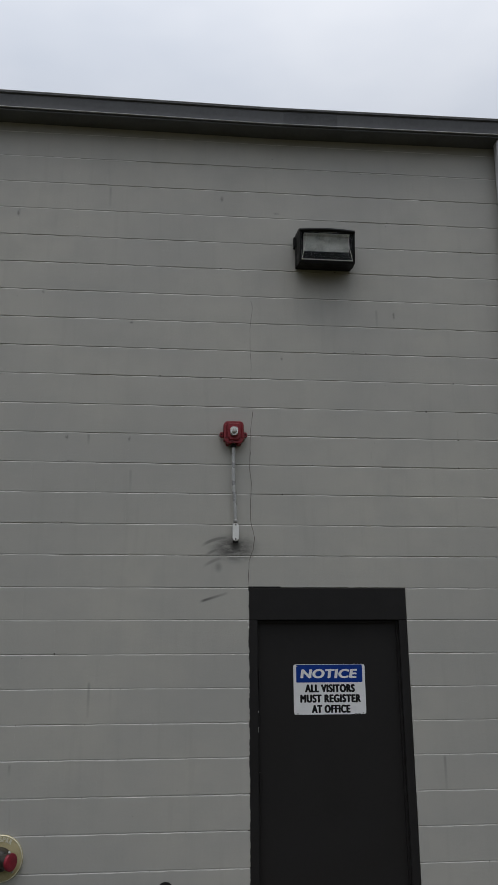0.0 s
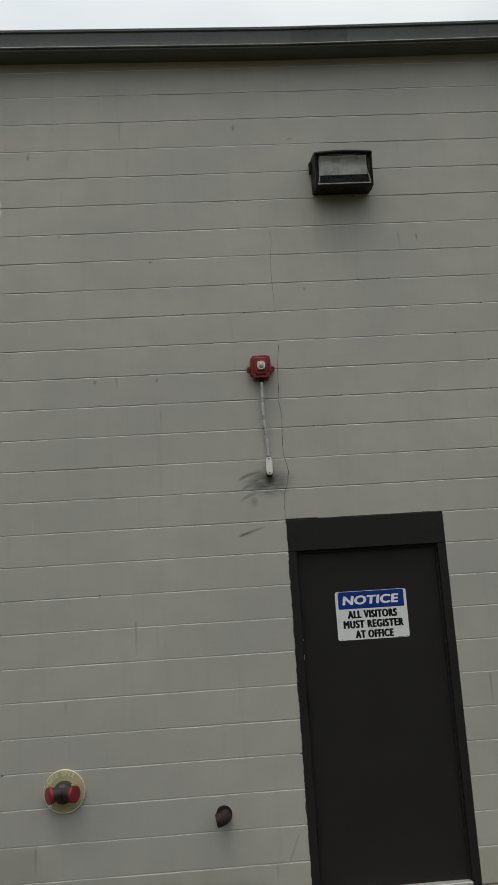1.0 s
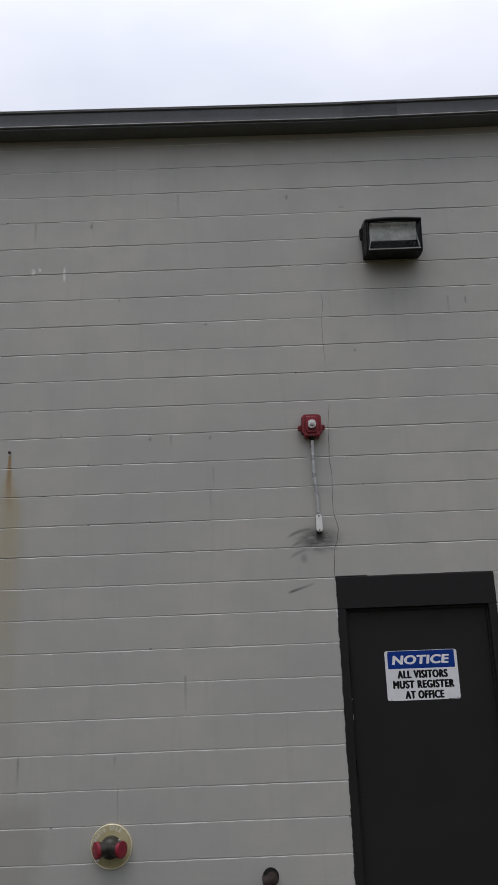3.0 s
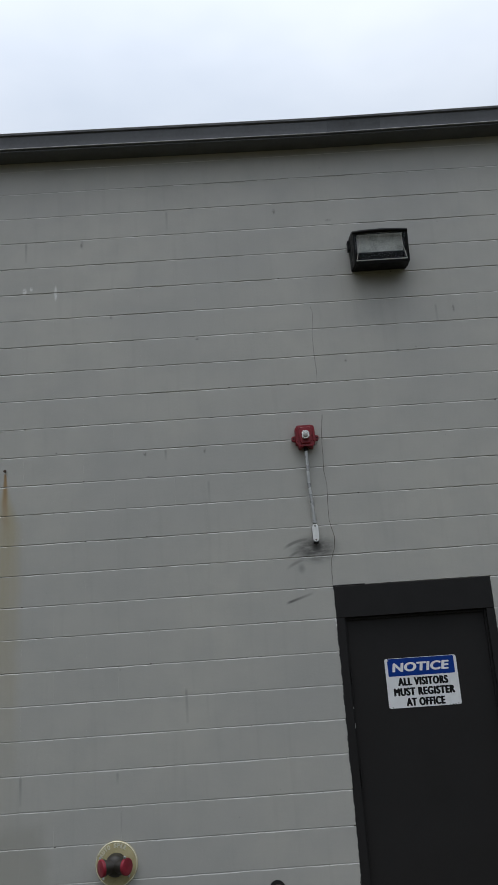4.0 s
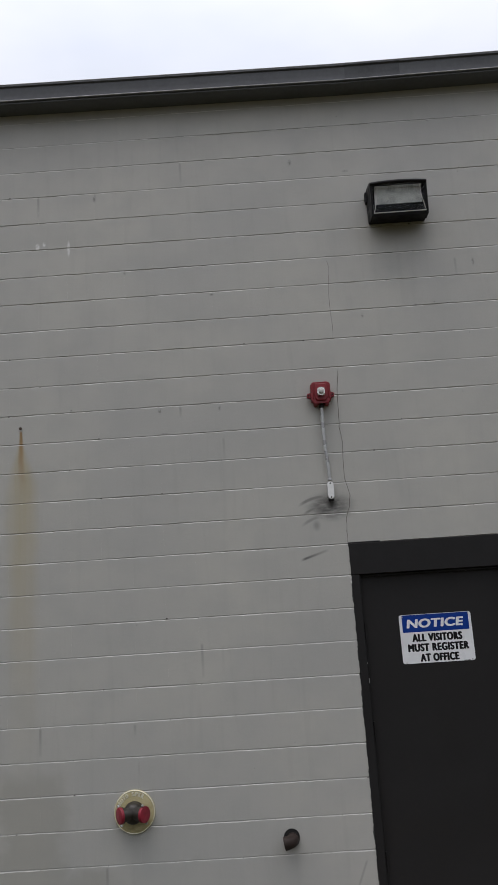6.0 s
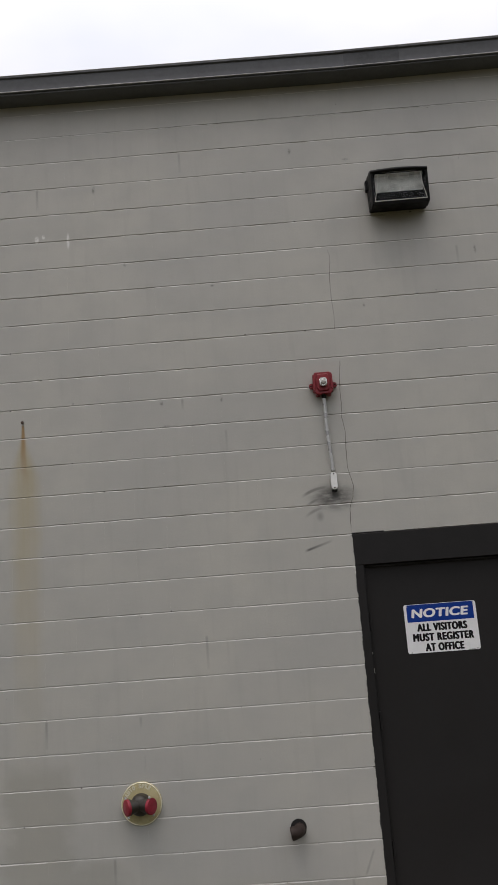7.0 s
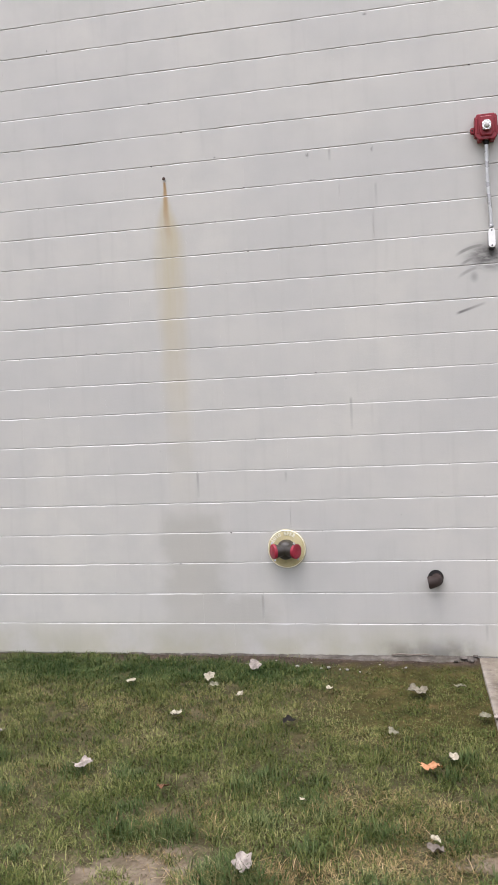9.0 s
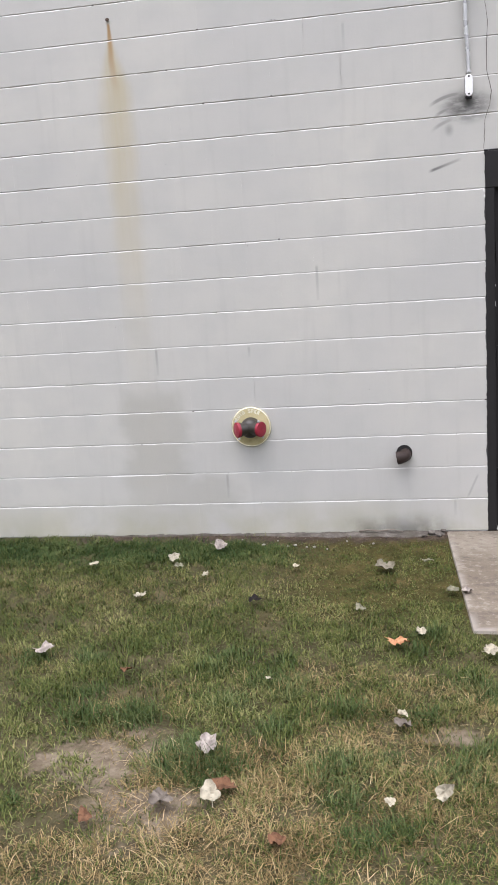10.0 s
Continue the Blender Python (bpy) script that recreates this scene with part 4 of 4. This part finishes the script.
LEAVES = [
    (-2.33, -0.60, 0.085, "white"), (-1.868, -0.50, 0.085, "pale", 32), (-1.815, -0.60, 0.07, "olive"), (-1.625, -0.765, 0.065, "pale"), (-1.619, -0.33, 0.10, "lilac", 40),
    (-1.125, -0.655, 0.06, "white"), (-1.288, -1.149, 0.085, "dark"), (-0.632, -0.687, 0.15, "drab"), (-0.758, -1.274, 0.07, "olive"),
    (-0.583, -1.645, 0.115, "orange"), (-0.481, -1.536, 0.065, "white"), (-0.205, -1.729, 0.085, "white", 20), (-1.11, -1.985, 0.035, "white"),
    (-0.583, -2.246, 0.05, "white"), (-0.587, -2.31, 0.085, "grey"), (-0.472, -2.75, 0.075, "white", 50), (-0.636, -2.779, 0.045, "white"),
    (-0.958, -2.972, 0.085, "brown"), (-1.195, -2.77, 0.09, "white", 20), (-1.255, -2.50, 0.09, "lilac", 48), (-1.347, -2.803, 0.11, "grey"),
    (-1.159, -2.711, 0.10, "brown"), (-1.56, -2.901, 0.07, "brown"), (-1.72, -1.94, 0.06, "brown"), (-2.15, -1.775, 0.12, "lilac", 30),
    (-0.30, -1.041, 0.085, "olive"), (-1.909, -1.077, 0.085, "pale"), (-2.783, -1.42, 0.10, "lilac"), (-0.40, -0.62, 0.08, "olive"),
    (-2.62, -2.35, 0.09, "lilac"), (-0.02, -2.05, 0.08, "grey"), (0.035, -2.085, 0.045, "white"),
]
SLAB_LEAVES = [(0.323, -0.959, 0.07, "pale"), (0.419, -1.377, 0.125, "pale"), (-0.235, -1.035, 0.08, "lilac")]
rng = random.Random(11)
for places, on_slab in ((LEAVES, False), (SLAB_LEAVES, True)):
    for x, y, size, look_name, *raised in places:
        material, label = LEAF_LOOKS[look_name]
        lean = raised[0] if raised else 0.0
        curl = rng.uniform(0.05, 0.42)
        ob = part("fallen_leaf", leaf_mesh("fallen_leaf", size, rng, curl, rng.uniform(0.6, 0.95)), material, smooth=True)
        tagged(ob, label.replace("on the grass", "on the concrete slab") if on_slab else label, "leaf", "fallen leaves")
        lo = min(v.co.z for v in ob.data.vertices)
        z = -lo + 0.0005 if on_slab else float(ground_height(x, y)) + 0.040 + 0.3 * size * math.sin(radians(lean))
        ob.matrix_world = pose(x, y, z, lean, 0, 0) @ pose(0, 0, 0, rng.uniform(-14, 14) * (0.15 if on_slab else 1), rng.uniform(-14, 14) * (0.15 if on_slab else 1), rng.uniform(0, 360))

STONE = plain("pale_stone", (0.25, 0.235, 0.20), 0.8, wear=0.4, scale=40)
for x, y, r in ((-1.37, -0.215, 0.013), (-1.215, -0.235, 0.009), (-1.172, -0.222, 0.011), (-1.10, -0.245, 0.007), (-1.055, -0.25, 0.010), (-0.975, -0.285, 0.007), (-0.70, -0.21, 0.009), (-1.29, -0.14, 0.006), (-0.86, -0.16, 0.007), (-1.52, -0.11, 0.006)):
    bm = bmesh.new()
    bmesh.ops.create_icosphere(bm, subdivisions=2, radius=r)
    for v in bm.verts:
        v.co *= 1 + 0.35 * noise.noise(v.co * 60 + Vector((x * 9, 0, 0)))
        v.co.z *= 0.7
    ob = part("pebble", bm, STONE, smooth=True)
    tagged(ob, "small pale pebble on bare soil by the wall", "stone", "pebbles by the wall")
    ob.location = (x, y, float(ground_height(x, y)) + r * 0.4)


# ---- grass ----
LATTICE = np.random.default_rng(77).uniform(0, 1, (64, 64))


def drift(x, y, size, shift=0):
    """Smooth irregular patches about size metres across, from 0 to 1."""
    total, weight = 0.0, 0.0
    for octave in range(3):
        u, v = x / size * 2 ** octave + 17.3 * octave + 5.1 * shift + 100, y / size * 2 ** octave + 9.7 * octave + 3.3 * shift + 100
        iu, iv = np.floor(u).astype(int), np.floor(v).astype(int)
        fu, fv = u - iu, v - iv
        fu, fv = fu * fu * (3 - 2 * fu), fv * fv * (3 - 2 * fv)
        a = LATTICE[iu % 64, iv % 64] * (1 - fu) + LATTICE[(iu + 1) % 64, iv % 64] * fu
        b = LATTICE[iu % 64, (iv + 1) % 64] * (1 - fu) + LATTICE[(iu + 1) % 64, (iv + 1) % 64] * fu
        total = total + (a * (1 - fv) + b * fv) * 0.55 ** octave
        weight += 0.55 ** octave
    return np.clip((total / weight - 0.5) * 1.8 + 0.5, 0, 1)


def hump(x, y, cx, cy, rx, ry):
    return np.exp(-(((x - cx) / rx) ** 2 + ((y - cy) / ry) ** 2))


def dryness(x, y):
    """How much straw stands at places of the lawn, from 0 to 1."""
    d = 0.17 + 0.70 * (drift(x, y, 0.55) - 0.5) + 0.80 * (drift(x, y, 0.13, 1) - 0.5)
    d += 0.30 * np.exp(-((y + 0.92) / 0.25) ** 2) / (1 + np.exp((x + 1.3) * 4))
    d += 0.25 * hump(x, y, -1.35, -1.30, 0.5, 0.2)
    d += 0.42 * hump(x, y, -1.03, -2.98, 0.36, 0.17) + 0.35 * hump(x, y, -1.75, -3.0, 0.3, 0.12) + 0.45 * hump(x, y, -1.09, -2.52, 0.13, 0.13)
    d += 0.25 * hump(x, y, -0.45, -2.40, 0.35, 0.2) + 0.35 * hump(x, y, -0.62, -2.72, 0.22, 0.12) + 0.3 * hump(x, y, -0.3, -2.78, 0.2, 0.15)
    d += 0.25 * hump(x, y, -2.5, -1.95, 0.4, 0.2) + 0.25 * hump(x, y, -1.2, -1.95, 0.6, 0.12)
    d += 0.13 / (1 + np.exp((y + 2.35) * 6)) - 0.06 / (1 + np.exp(-(y + 1.9) * 6))
    d -= 0.55 * np.exp(-((y + 0.36) / 0.20) ** 2) / (1 + np.exp((x + 1.0) * 6))
    d -= 0.30 * np.exp(-((y + 1.6) / 0.22) ** 2) + 0.5 * hump(x, y, -1.95, -2.55, 0.3, 0.35) + 0.4 * hump(x, y, -0.9, -2.18, 0.2, 0.12)
    return np.clip(d, 0.02, 0.95)


def cover(x, y):
    """How thick the grass stands, from 0 on bare soil to 1."""
    c = 0.62 + 0.50 * (drift(x, y, 0.28, 2) - 0.35) + 0.95 * (drift(x, y, 0.085, 3) - 0.5)
    wob = 1.7 * (drift(x, y, 0.15, 4) - 0.5)
    for cx, cy, rx, ry, least in ((-1.62, -2.50, 0.27, 0.16, 0.03), (-1.43, -2.80, 0.22, 0.15, 0.04), (-0.44, -2.34, 0.10, 0.05, 0.4)):
        bare = np.sqrt(((x - cx) / rx) ** 2 + ((y - cy) / ry) ** 2) + wob
        c = c * np.clip((bare - 0.6) / 0.9, least, 1)
    edge = 0.085 + 0.10 * (drift(x, y, 0.12, 5) - 0.5) + 0.10 / (1 + np.exp(-(x + 1.25) * 5)) - 0.16 / (1 + np.exp((x + 2.45) * 9))
    c = c * np.clip((-y - edge) / 0.10, 0.03, 1)
    c = c * np.where(x > -1.5, 1 - np.clip((x + 1.5) / 0.5, 0, 1) * np.clip((y + 1.45) / 0.5, 0, 1) * 0.28, 1)
    c = c * np.where((x > -0.262) & (x < 1.282) & (y > -1.502), 0.0, 1)
    return np.clip(c, 0, 1)


def blades(name, count, area, length, width, lean, weight, seed, material, label):
    """Many bent, tapering blades in one mesh."""
    r = np.random.default_rng(seed)
    x0, x1, y0, y1 = area
    x, y = r.uniform(x0, x1, count), r.uniform(y0, y1, count)
    keep = r.uniform(0, 1, count) < weight(x, y)
    x, y = x[keep], y[keep]
    n = len(x)
    z = ground_height(x, y) - 0.003
    tuft = 0.50 + 0.62 * drift(x, y, 0.11, 6) + 0.45 * hump(x, y, -1.30, -2.55, 0.13, 0.14) + 0.3 * hump(x, y, -1.65, -2.25, 0.25, 0.12)
    tuft *= 1 - 0.45 * np.clip((x + 1.5) / 0.5, 0, 1) * np.clip((y + 1.45) / 0.4, 0, 1)
    ln = r.uniform(*length, n) * tuft
    a = r.uniform(0, 2 * np.pi, n)
    tilt = r.uniform(lean[0], lean[1], n)
    dx, dy = np.cos(a), np.sin(a)
    w = r.uniform(*width, n) * 0.5
    sx, sy = -dy * w, dx * w
    bend = np.stack([dx * np.sin(tilt), dy * np.sin(tilt), np.cos(tilt)], 1)
    tilt2 = np.minimum(tilt + r.uniform(0.2, 0.8, n), 1.55)
    bend2 = np.stack([dx * np.sin(tilt2), dy * np.sin(tilt2), np.cos(tilt2)], 1)
    p0 = np.stack([x, y, z], 1)
    p1 = p0 + bend * (ln * 0.55)[:, None]
    p2 = p1 + bend2 * (ln * 0.45)[:, None]
    s = np.stack([sx, sy, np.zeros(n)], 1)
    co = np.stack([p0 - s, p0 + s, p1 + s * 0.8, p1 - s * 0.8, p2], 1).reshape(-1, 3)
    i = np.arange(n)[:, None] * 5
    loops = (i + np.array([[0, 1, 2, 3, 3, 2, 4]])).ravel()
    starts = (np.arange(n)[:, None] * 7 + np.array([[0, 4]])).ravel()
    me = bpy.data.meshes.new(name)
    me.vertices.add(n * 5)
    me.vertices.foreach_set("co", co.ravel())
    me.loops.add(n * 7)
    me.loops.foreach_set("vertex_index", loops.astype(np.int32))
    me.polygons.add(n * 2)
    me.polygons.foreach_set("loop_start", starts.astype(np.int32))
    me.update(calc_edges=True)
    me.validate()
    me.materials.append(material)
    return tagged(new(name, me), label, "grass", kind="stuff")


NEAR = (-3.8, 1.4, -3.7, -0.02)


def close(x, y):
    """1 on the closely built lawn, fading to 0 at its border."""
    return np.clip((x + 3.8) / 0.6, 0, 1) * np.clip((1.4 - x) / 0.5, 0, 1) * np.clip((y + 3.7) / 0.5, 0, 1)



OFF_SLAB = lambda x, y: np.where((x > -0.275) & (x < 1.295) & (y > -1.515), 0, 1)
blades("lawn_grass", 620000, NEAR, (0.022, 0.056), (0.0021, 0.0044), (0.3, 1.35), lambda x, y: cover(x, y) * (1 - 0.68 * dryness(x, y)) * close(x, y), 3, GREEN,
       "short uneven green lawn grass in front of the wall")
def low_end(x, y):
    """1 on the worn part of the lawn away from the wall, 0 by the wall."""
    return 1 / (1 + np.exp((y + 2.12 + 1.1 * (drift(x, y, 0.35, 8) - 0.5)) * 7))


def dry_cover(x, y):
    return np.clip(cover(x, y) + 0.16 * (y < -0.3), 0, 1) * dryness(x, y) * OFF_SLAB(x, y) * close(x, y)


blades("dry_grass", 400000, (-3.8, 1.4, -3.7, -1.6), (0.026, 0.072), (0.0014, 0.0031), (0.55, 1.52), lambda x, y: dry_cover(x, y) * low_end(x, y), 4, STRAW,
       "straw coloured dry grass scattered through the lawn")
blades("faded_grass", 360000, NEAR, (0.020, 0.050), (0.0016, 0.0033), (0.5, 1.45), lambda x, y: dry_cover(x, y) * (1 - low_end(x, y)), 9, FADED,
       "short faded olive brown grass nearer the wall")
tuft_rng = np.random.default_rng(21)
TUFTS = np.stack([tuft_rng.uniform(-3.4, 0.3, 90), tuft_rng.uniform(-3.2, -1.65, 90)], 1)
TUFTS = TUFTS[(dryness(TUFTS[:, 0], TUFTS[:, 1]) < 0.5) & (cover(TUFTS[:, 0], TUFTS[:, 1]) > 0.35)]
TUFTS = np.concatenate([TUFTS, [(-1.36, -2.63), (-1.24, -2.58), (-1.30, -2.55), (-1.22, -2.66), (-1.36, -2.50), (-1.33, -2.45), (-1.27, -2.49), (-1.40, -2.58), (-1.19, -2.56), (-1.26, -2.63), (-1.68, -2.28), (-1.60, -2.27), (-0.44, -1.50), (-0.62, -2.50)]])


def near_tuft(x, y):
    """1 in the middle of a tuft, 0 between the tufts."""
    best = np.zeros(len(x))
    for k, (tx, ty) in enumerate(TUFTS):
        size = 0.035 + 0.05 * ((k * 37) % 10) / 10
        best = np.maximum(best, np.exp(-(((x - tx) / size) ** 2 + ((y - ty) / (size * 0.8)) ** 2)))
    return 0.6 * best * np.where((x > -0.262) & (x < 1.282) & (y > -1.502), 0.0, 1)


blades("grass_tufts", 330000, (-3.6, 0.5, -3.3, -1.35), (0.036, 0.084), (0.0022, 0.0046), (0.15, 1.25), near_tuft, 6, LUSH, "longer dark green tufts standing out of the lawn")
blades("straw_strands", 11000, (-3.2, 0.6, -3.4, -1.9), (0.050, 0.115), (0.0017, 0.0032), (0.9, 1.45), lambda x, y: np.clip(dryness(x, y) - 0.15, 0, 1) * low_end(x, y) * close(x, y), 15, PALE_STRAW,
       "long pale dead straw strands lying over the lawn")
blades("shaded_grass", 110000, (-3.8, -0.9, -0.62, -0.03), (0.026, 0.056), (0.0022, 0.0044), (0.2, 1.2),
       lambda x, y: cover(x, y) * np.exp(-((y + 0.30) / 0.17) ** 2) / (1 + np.exp((x + 1.25) * 7)) * close(x, y), 19, DEEP, "dark green thicker grass along the foot of the wall")
FAR = (-8.0, 6.5, -8.0, -0.02)
blades("far_lawn_grass", 300000, FAR, (0.030, 0.065), (0.006, 0.011), (0.3, 1.25), lambda x, y: cover(x, y) * (1 - 0.7 * dryness(x, y)) * (1 - close(x, y)), 5, GREEN,
       "green lawn grass spreading away from the wall")
blades("far_dry_grass", 160000, FAR, (0.030, 0.070), (0.004, 0.008), (0.6, 1.5), lambda x, y: cover(x, y) * np.clip(dryness(x, y) - 0.1, 0, 1) * OFF_SLAB(x, y) * (1 - close(x, y)), 12, FADED,
       "faded dry grass on the lawn further out")


# ---- crumbs of leaf and stone along the foot of the wall ----
def litter(name, count, material, label, seed, sizes):
    r = random.Random(seed)
    verts, faces = [], []
    while len(faces) < count:
        x, y = r.uniform(-3.2, -0.27), -abs(r.gauss(0.0, 0.14)) - 0.012
        if y < -0.5:
            continue
        z = float(ground_height(x, y)) + 0.004
        sz, a, tilt = r.uniform(*sizes), r.uniform(0, 6.28), r.uniform(-0.5, 0.5)
        k = len(verts)
        for j in range(5):
            b = a + 6.283 * j / 5
            q = sz * r.uniform(0.5, 1.0)
            verts.append((x + q * math.cos(b), y + q * math.sin(b), z + tilt * q * math.sin(b - a)))
        faces.append(tuple(range(k, k + 5)))
    me = bpy.data.meshes.new(name)
    me.from_pydata(verts, [], faces)
    me.materials.append(material)
    return tagged(new(name, me), label, "litter", kind="stuff")


litter("leaf_litter", 1500, blade("litter_flakes", ((0.1, (0.020, 0.014, 0.010)), (0.6, (0.070, 0.050, 0.034)), (0.95, (0.17, 0.145, 0.115)))), "dark crumbled leaf litter along the foot of the wall", 8, (0.002, 0.008))

# ---- crack in the wall ----
def ribbon(points, widths, y):
    bm = bmesh.new()
    left = [bm.verts.new((x - w / 2, y, z)) for (x, z), w in zip(points, widths)]
    right = [bm.verts.new((x + w / 2, y, z)) for (x, z), w in zip(points, widths)]
    backs = [bm.verts.new((x, y + 0.004, z)) for x, z in points]
    for i in range(len(points) - 1):
        bm.faces.new((left[i], left[i + 1], right[i + 1], right[i]))
        bm.faces.new((left[i], backs[i], backs[i + 1], left[i + 1]))
        bm.faces.new((right[i], right[i + 1], backs[i + 1], backs[i]))
    return bm


# raised dark ribbons; their colour gives the shade inside the crack
for path in ([(0.026, 4.222), (0.037, 4.17), (0.018, 4.003), (0.019, 3.836), (0.025, 3.733), (0.020, 3.639)],
             [(0.033, 3.407), (0.015, 3.249), (0.012, 3.053), (0.008, 3.014), (0.021, 2.916), (0.014, 2.801), (0.013, 2.667), (0.039, 2.552), (0.028, 2.478), (0.003, 2.405), (-0.006, 2.247)]):
    fine = []
    for (xa, za), (xb, zb) in zip(path, path[1:]):
        steps = max(2, int((za - zb) / 0.02))
        for i in range(steps):
            f = i / steps
            fine.append((xa + (xb - xa) * f + 0.003 * noise.noise((za * 30 + f * 9, 0, 2)), za + (zb - za) * f))
    fine.append(path[-1])
    widths = [(0.0017 if path[0][1] > 4 else 0.0026) + 0.0022 * noise.noise((z * 14, 3.0, 1.0)) for _, z in fine]
    part("crack", ribbon(fine, widths, -0.0012), CRACK, wall, "fine wandering crack through the painted blocks")


# ---- the wall's blocks ----
# how far each bed joint lies off an even course, in millimetres, from the ground up
UNEVEN = (0, 5, 3, 3, 2, -1, 2, -1, 0, -1, 2, 0, 1, -3, -3, -8, -10, -15, -12, -14, -12, -13, -9, -5, 1, 4, 9, 4, 0)
BEDS = [k * H + off / 1000 for k, off in enumerate(UNEVEN)]


def block_mesh(width, seed, fill, height, name="block", head=0.004, depth=0.03):
    """A block with a tooled groove along its bed edges, slightly different in each variant."""
    r = random.Random(seed)
    bm = bmesh.new()
    bed = 0.0012 * fill
    x0, x1, z0, z1 = -width / 2 + head / 2, width / 2 - head / 2, -height / 2 + bed / 2, height / 2 - bed / 2
    steps = 7
    rows = []
    for i in range(steps + 1):
        x = x0 + (x1 - x0) * i / steps
        end = i in (0, steps)
        deep = fill * (0.0038 if end else r.choice((0.0012, 0.0032, 0.0045, 0.0052, 0.0060)))
        top = 0.0066 + (0 if end else r.uniform(-0.0028, 0.0018))
        foot = 0.0022 + (0 if end else r.uniform(-0.0012, 0.0014))
        rows.append([bm.verts.new(q) for q in ((x, depth, z0), (x, deep, z0), (x, 0.0, z0 + foot), (x, 0.0, z1 - top), (x, deep, z1), (x, depth, z1))])
    for a, b in zip(rows, rows[1:]):
        for k in range(5):
            # the top bevel takes the paler highlight paint
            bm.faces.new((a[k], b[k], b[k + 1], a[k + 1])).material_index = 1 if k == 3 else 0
    bm.faces.new(rows[0])
    bm.faces.new(list(reversed(rows[-1])))
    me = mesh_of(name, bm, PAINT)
    me.materials.append(LIT_EDGE_PAINT)
    return me


cuts = []
for k in range(28):
    z = (BEDS[k] + BEDS[k + 1]) / 2
    first = SHIFT + (BLOCK / 2 if k % 2 == 0 else 0.0)
    i = math.floor((LEFT - first) / BLOCK)
    while first + i * BLOCK < RIGHT:
        a, b = first + i * BLOCK, first + (i + 1) * BLOCK
        i += 1
        spans = [(a, b)]
        if k < 11:
            if a < DOOR_W + 0.06 < b and a > DOOR_W:
                a = DOOR_W + 0.0005
            spans = [(max(a, lo), min(b, hi)) for lo, hi in ((-1e3, -0.0005), (DOOR_W + 0.0005, 1e3)) if min(b, hi) - max(a, lo) > 0.03]
        for s in spans:
            cuts.append((s[0], s[1], z, k))
OPEN_JOINTS = {(-3, 12), (-4, 13), (-5, 14), (-7, 4)}
shared = {}
STRETCHES = [[random.Random(k * 31 + 7 * j).choice((0.6, 0.85, 1.1, 1.3)) for j in range(12)] for k in range(28)]
rest = bmesh.new()
joints = bmesh.new()
rng = random.Random(5)
for a, b, z, k in cuts:
    w = round(b - a, 3)
    x = (a + b) / 2
    dy = rng.uniform(-0.0003, 0.0003)
    key = (w, rng.randrange(9), STRETCHES[k][int((x - LEFT) // 1.6)] * (0.8 if k < 10 else 1.0 if k < 26 else 0.2), round(BEDS[k + 1] - BEDS[k], 4))
    if key not in shared:
        shared[key] = block_mesh(*key)
    if -2.75 < x < 1.45:
        ob = new("block", shared[key])
        ob.location = (x, dy, z)
        ob.parent = wall
    else:
        start = len(rest.verts)
        rest.from_mesh(shared[key])
        rest.verts.ensure_lookup_table()
        for v in rest.verts[start:]:
            v.co += Vector((x, dy, z))
    half_blocks = round((b - SHIFT) / H)
    sunk = 0.0026 if (half_blocks, k) in OPEN_JOINTS else rng.choice((0.0001, 0.0002, 0.0003, 0.0005))
    box(joints, b - 0.004, b + 0.004, sunk, 0.02, BEDS[k] + 0.005, BEDS[k + 1] - 0.006)
# small discs coloured as shade where mortar has dropped out beside a head joint
pits = bmesh.new()
for a, b, z, k in cuts:
    if -2.9 < b < 1.9 and 1 < k < 26 and rng.random() < 0.10:
        wide, high = rng.uniform(0.004, 0.010), rng.uniform(0.0025, 0.005)
        cx, cz = b + rng.uniform(-0.006, 0.006), BEDS[k] + rng.choice((0.0, 0.004, -0.003))
        rim = []
        for j in range(9):
            t = 2 * math.pi * j / 9
            q = rng.uniform(0.65, 1.0)
            rim.append(pits.verts.new((cx + wide * q * math.cos(t), -0.0012, cz + high * q * math.sin(t))))
        floor_point = pits.verts.new((cx, 0.004, cz))
        for j in range(9):
            pits.faces.new((rim[j], rim[(j + 1) % 9], floor_point))
        pits.faces.new(list(reversed(rim)))
holes = part("mortar_pits", pits, CRACK, wall)
holes["kind"] = "stuff"
far = part("far_blocks", rest, PAINT, wall)
far.data.materials.append(LIT_EDGE_PAINT)
far["kind"] = "stuff"
heads = part("head_joints", joints, PAINT, wall)
heads["kind"] = "stuff"
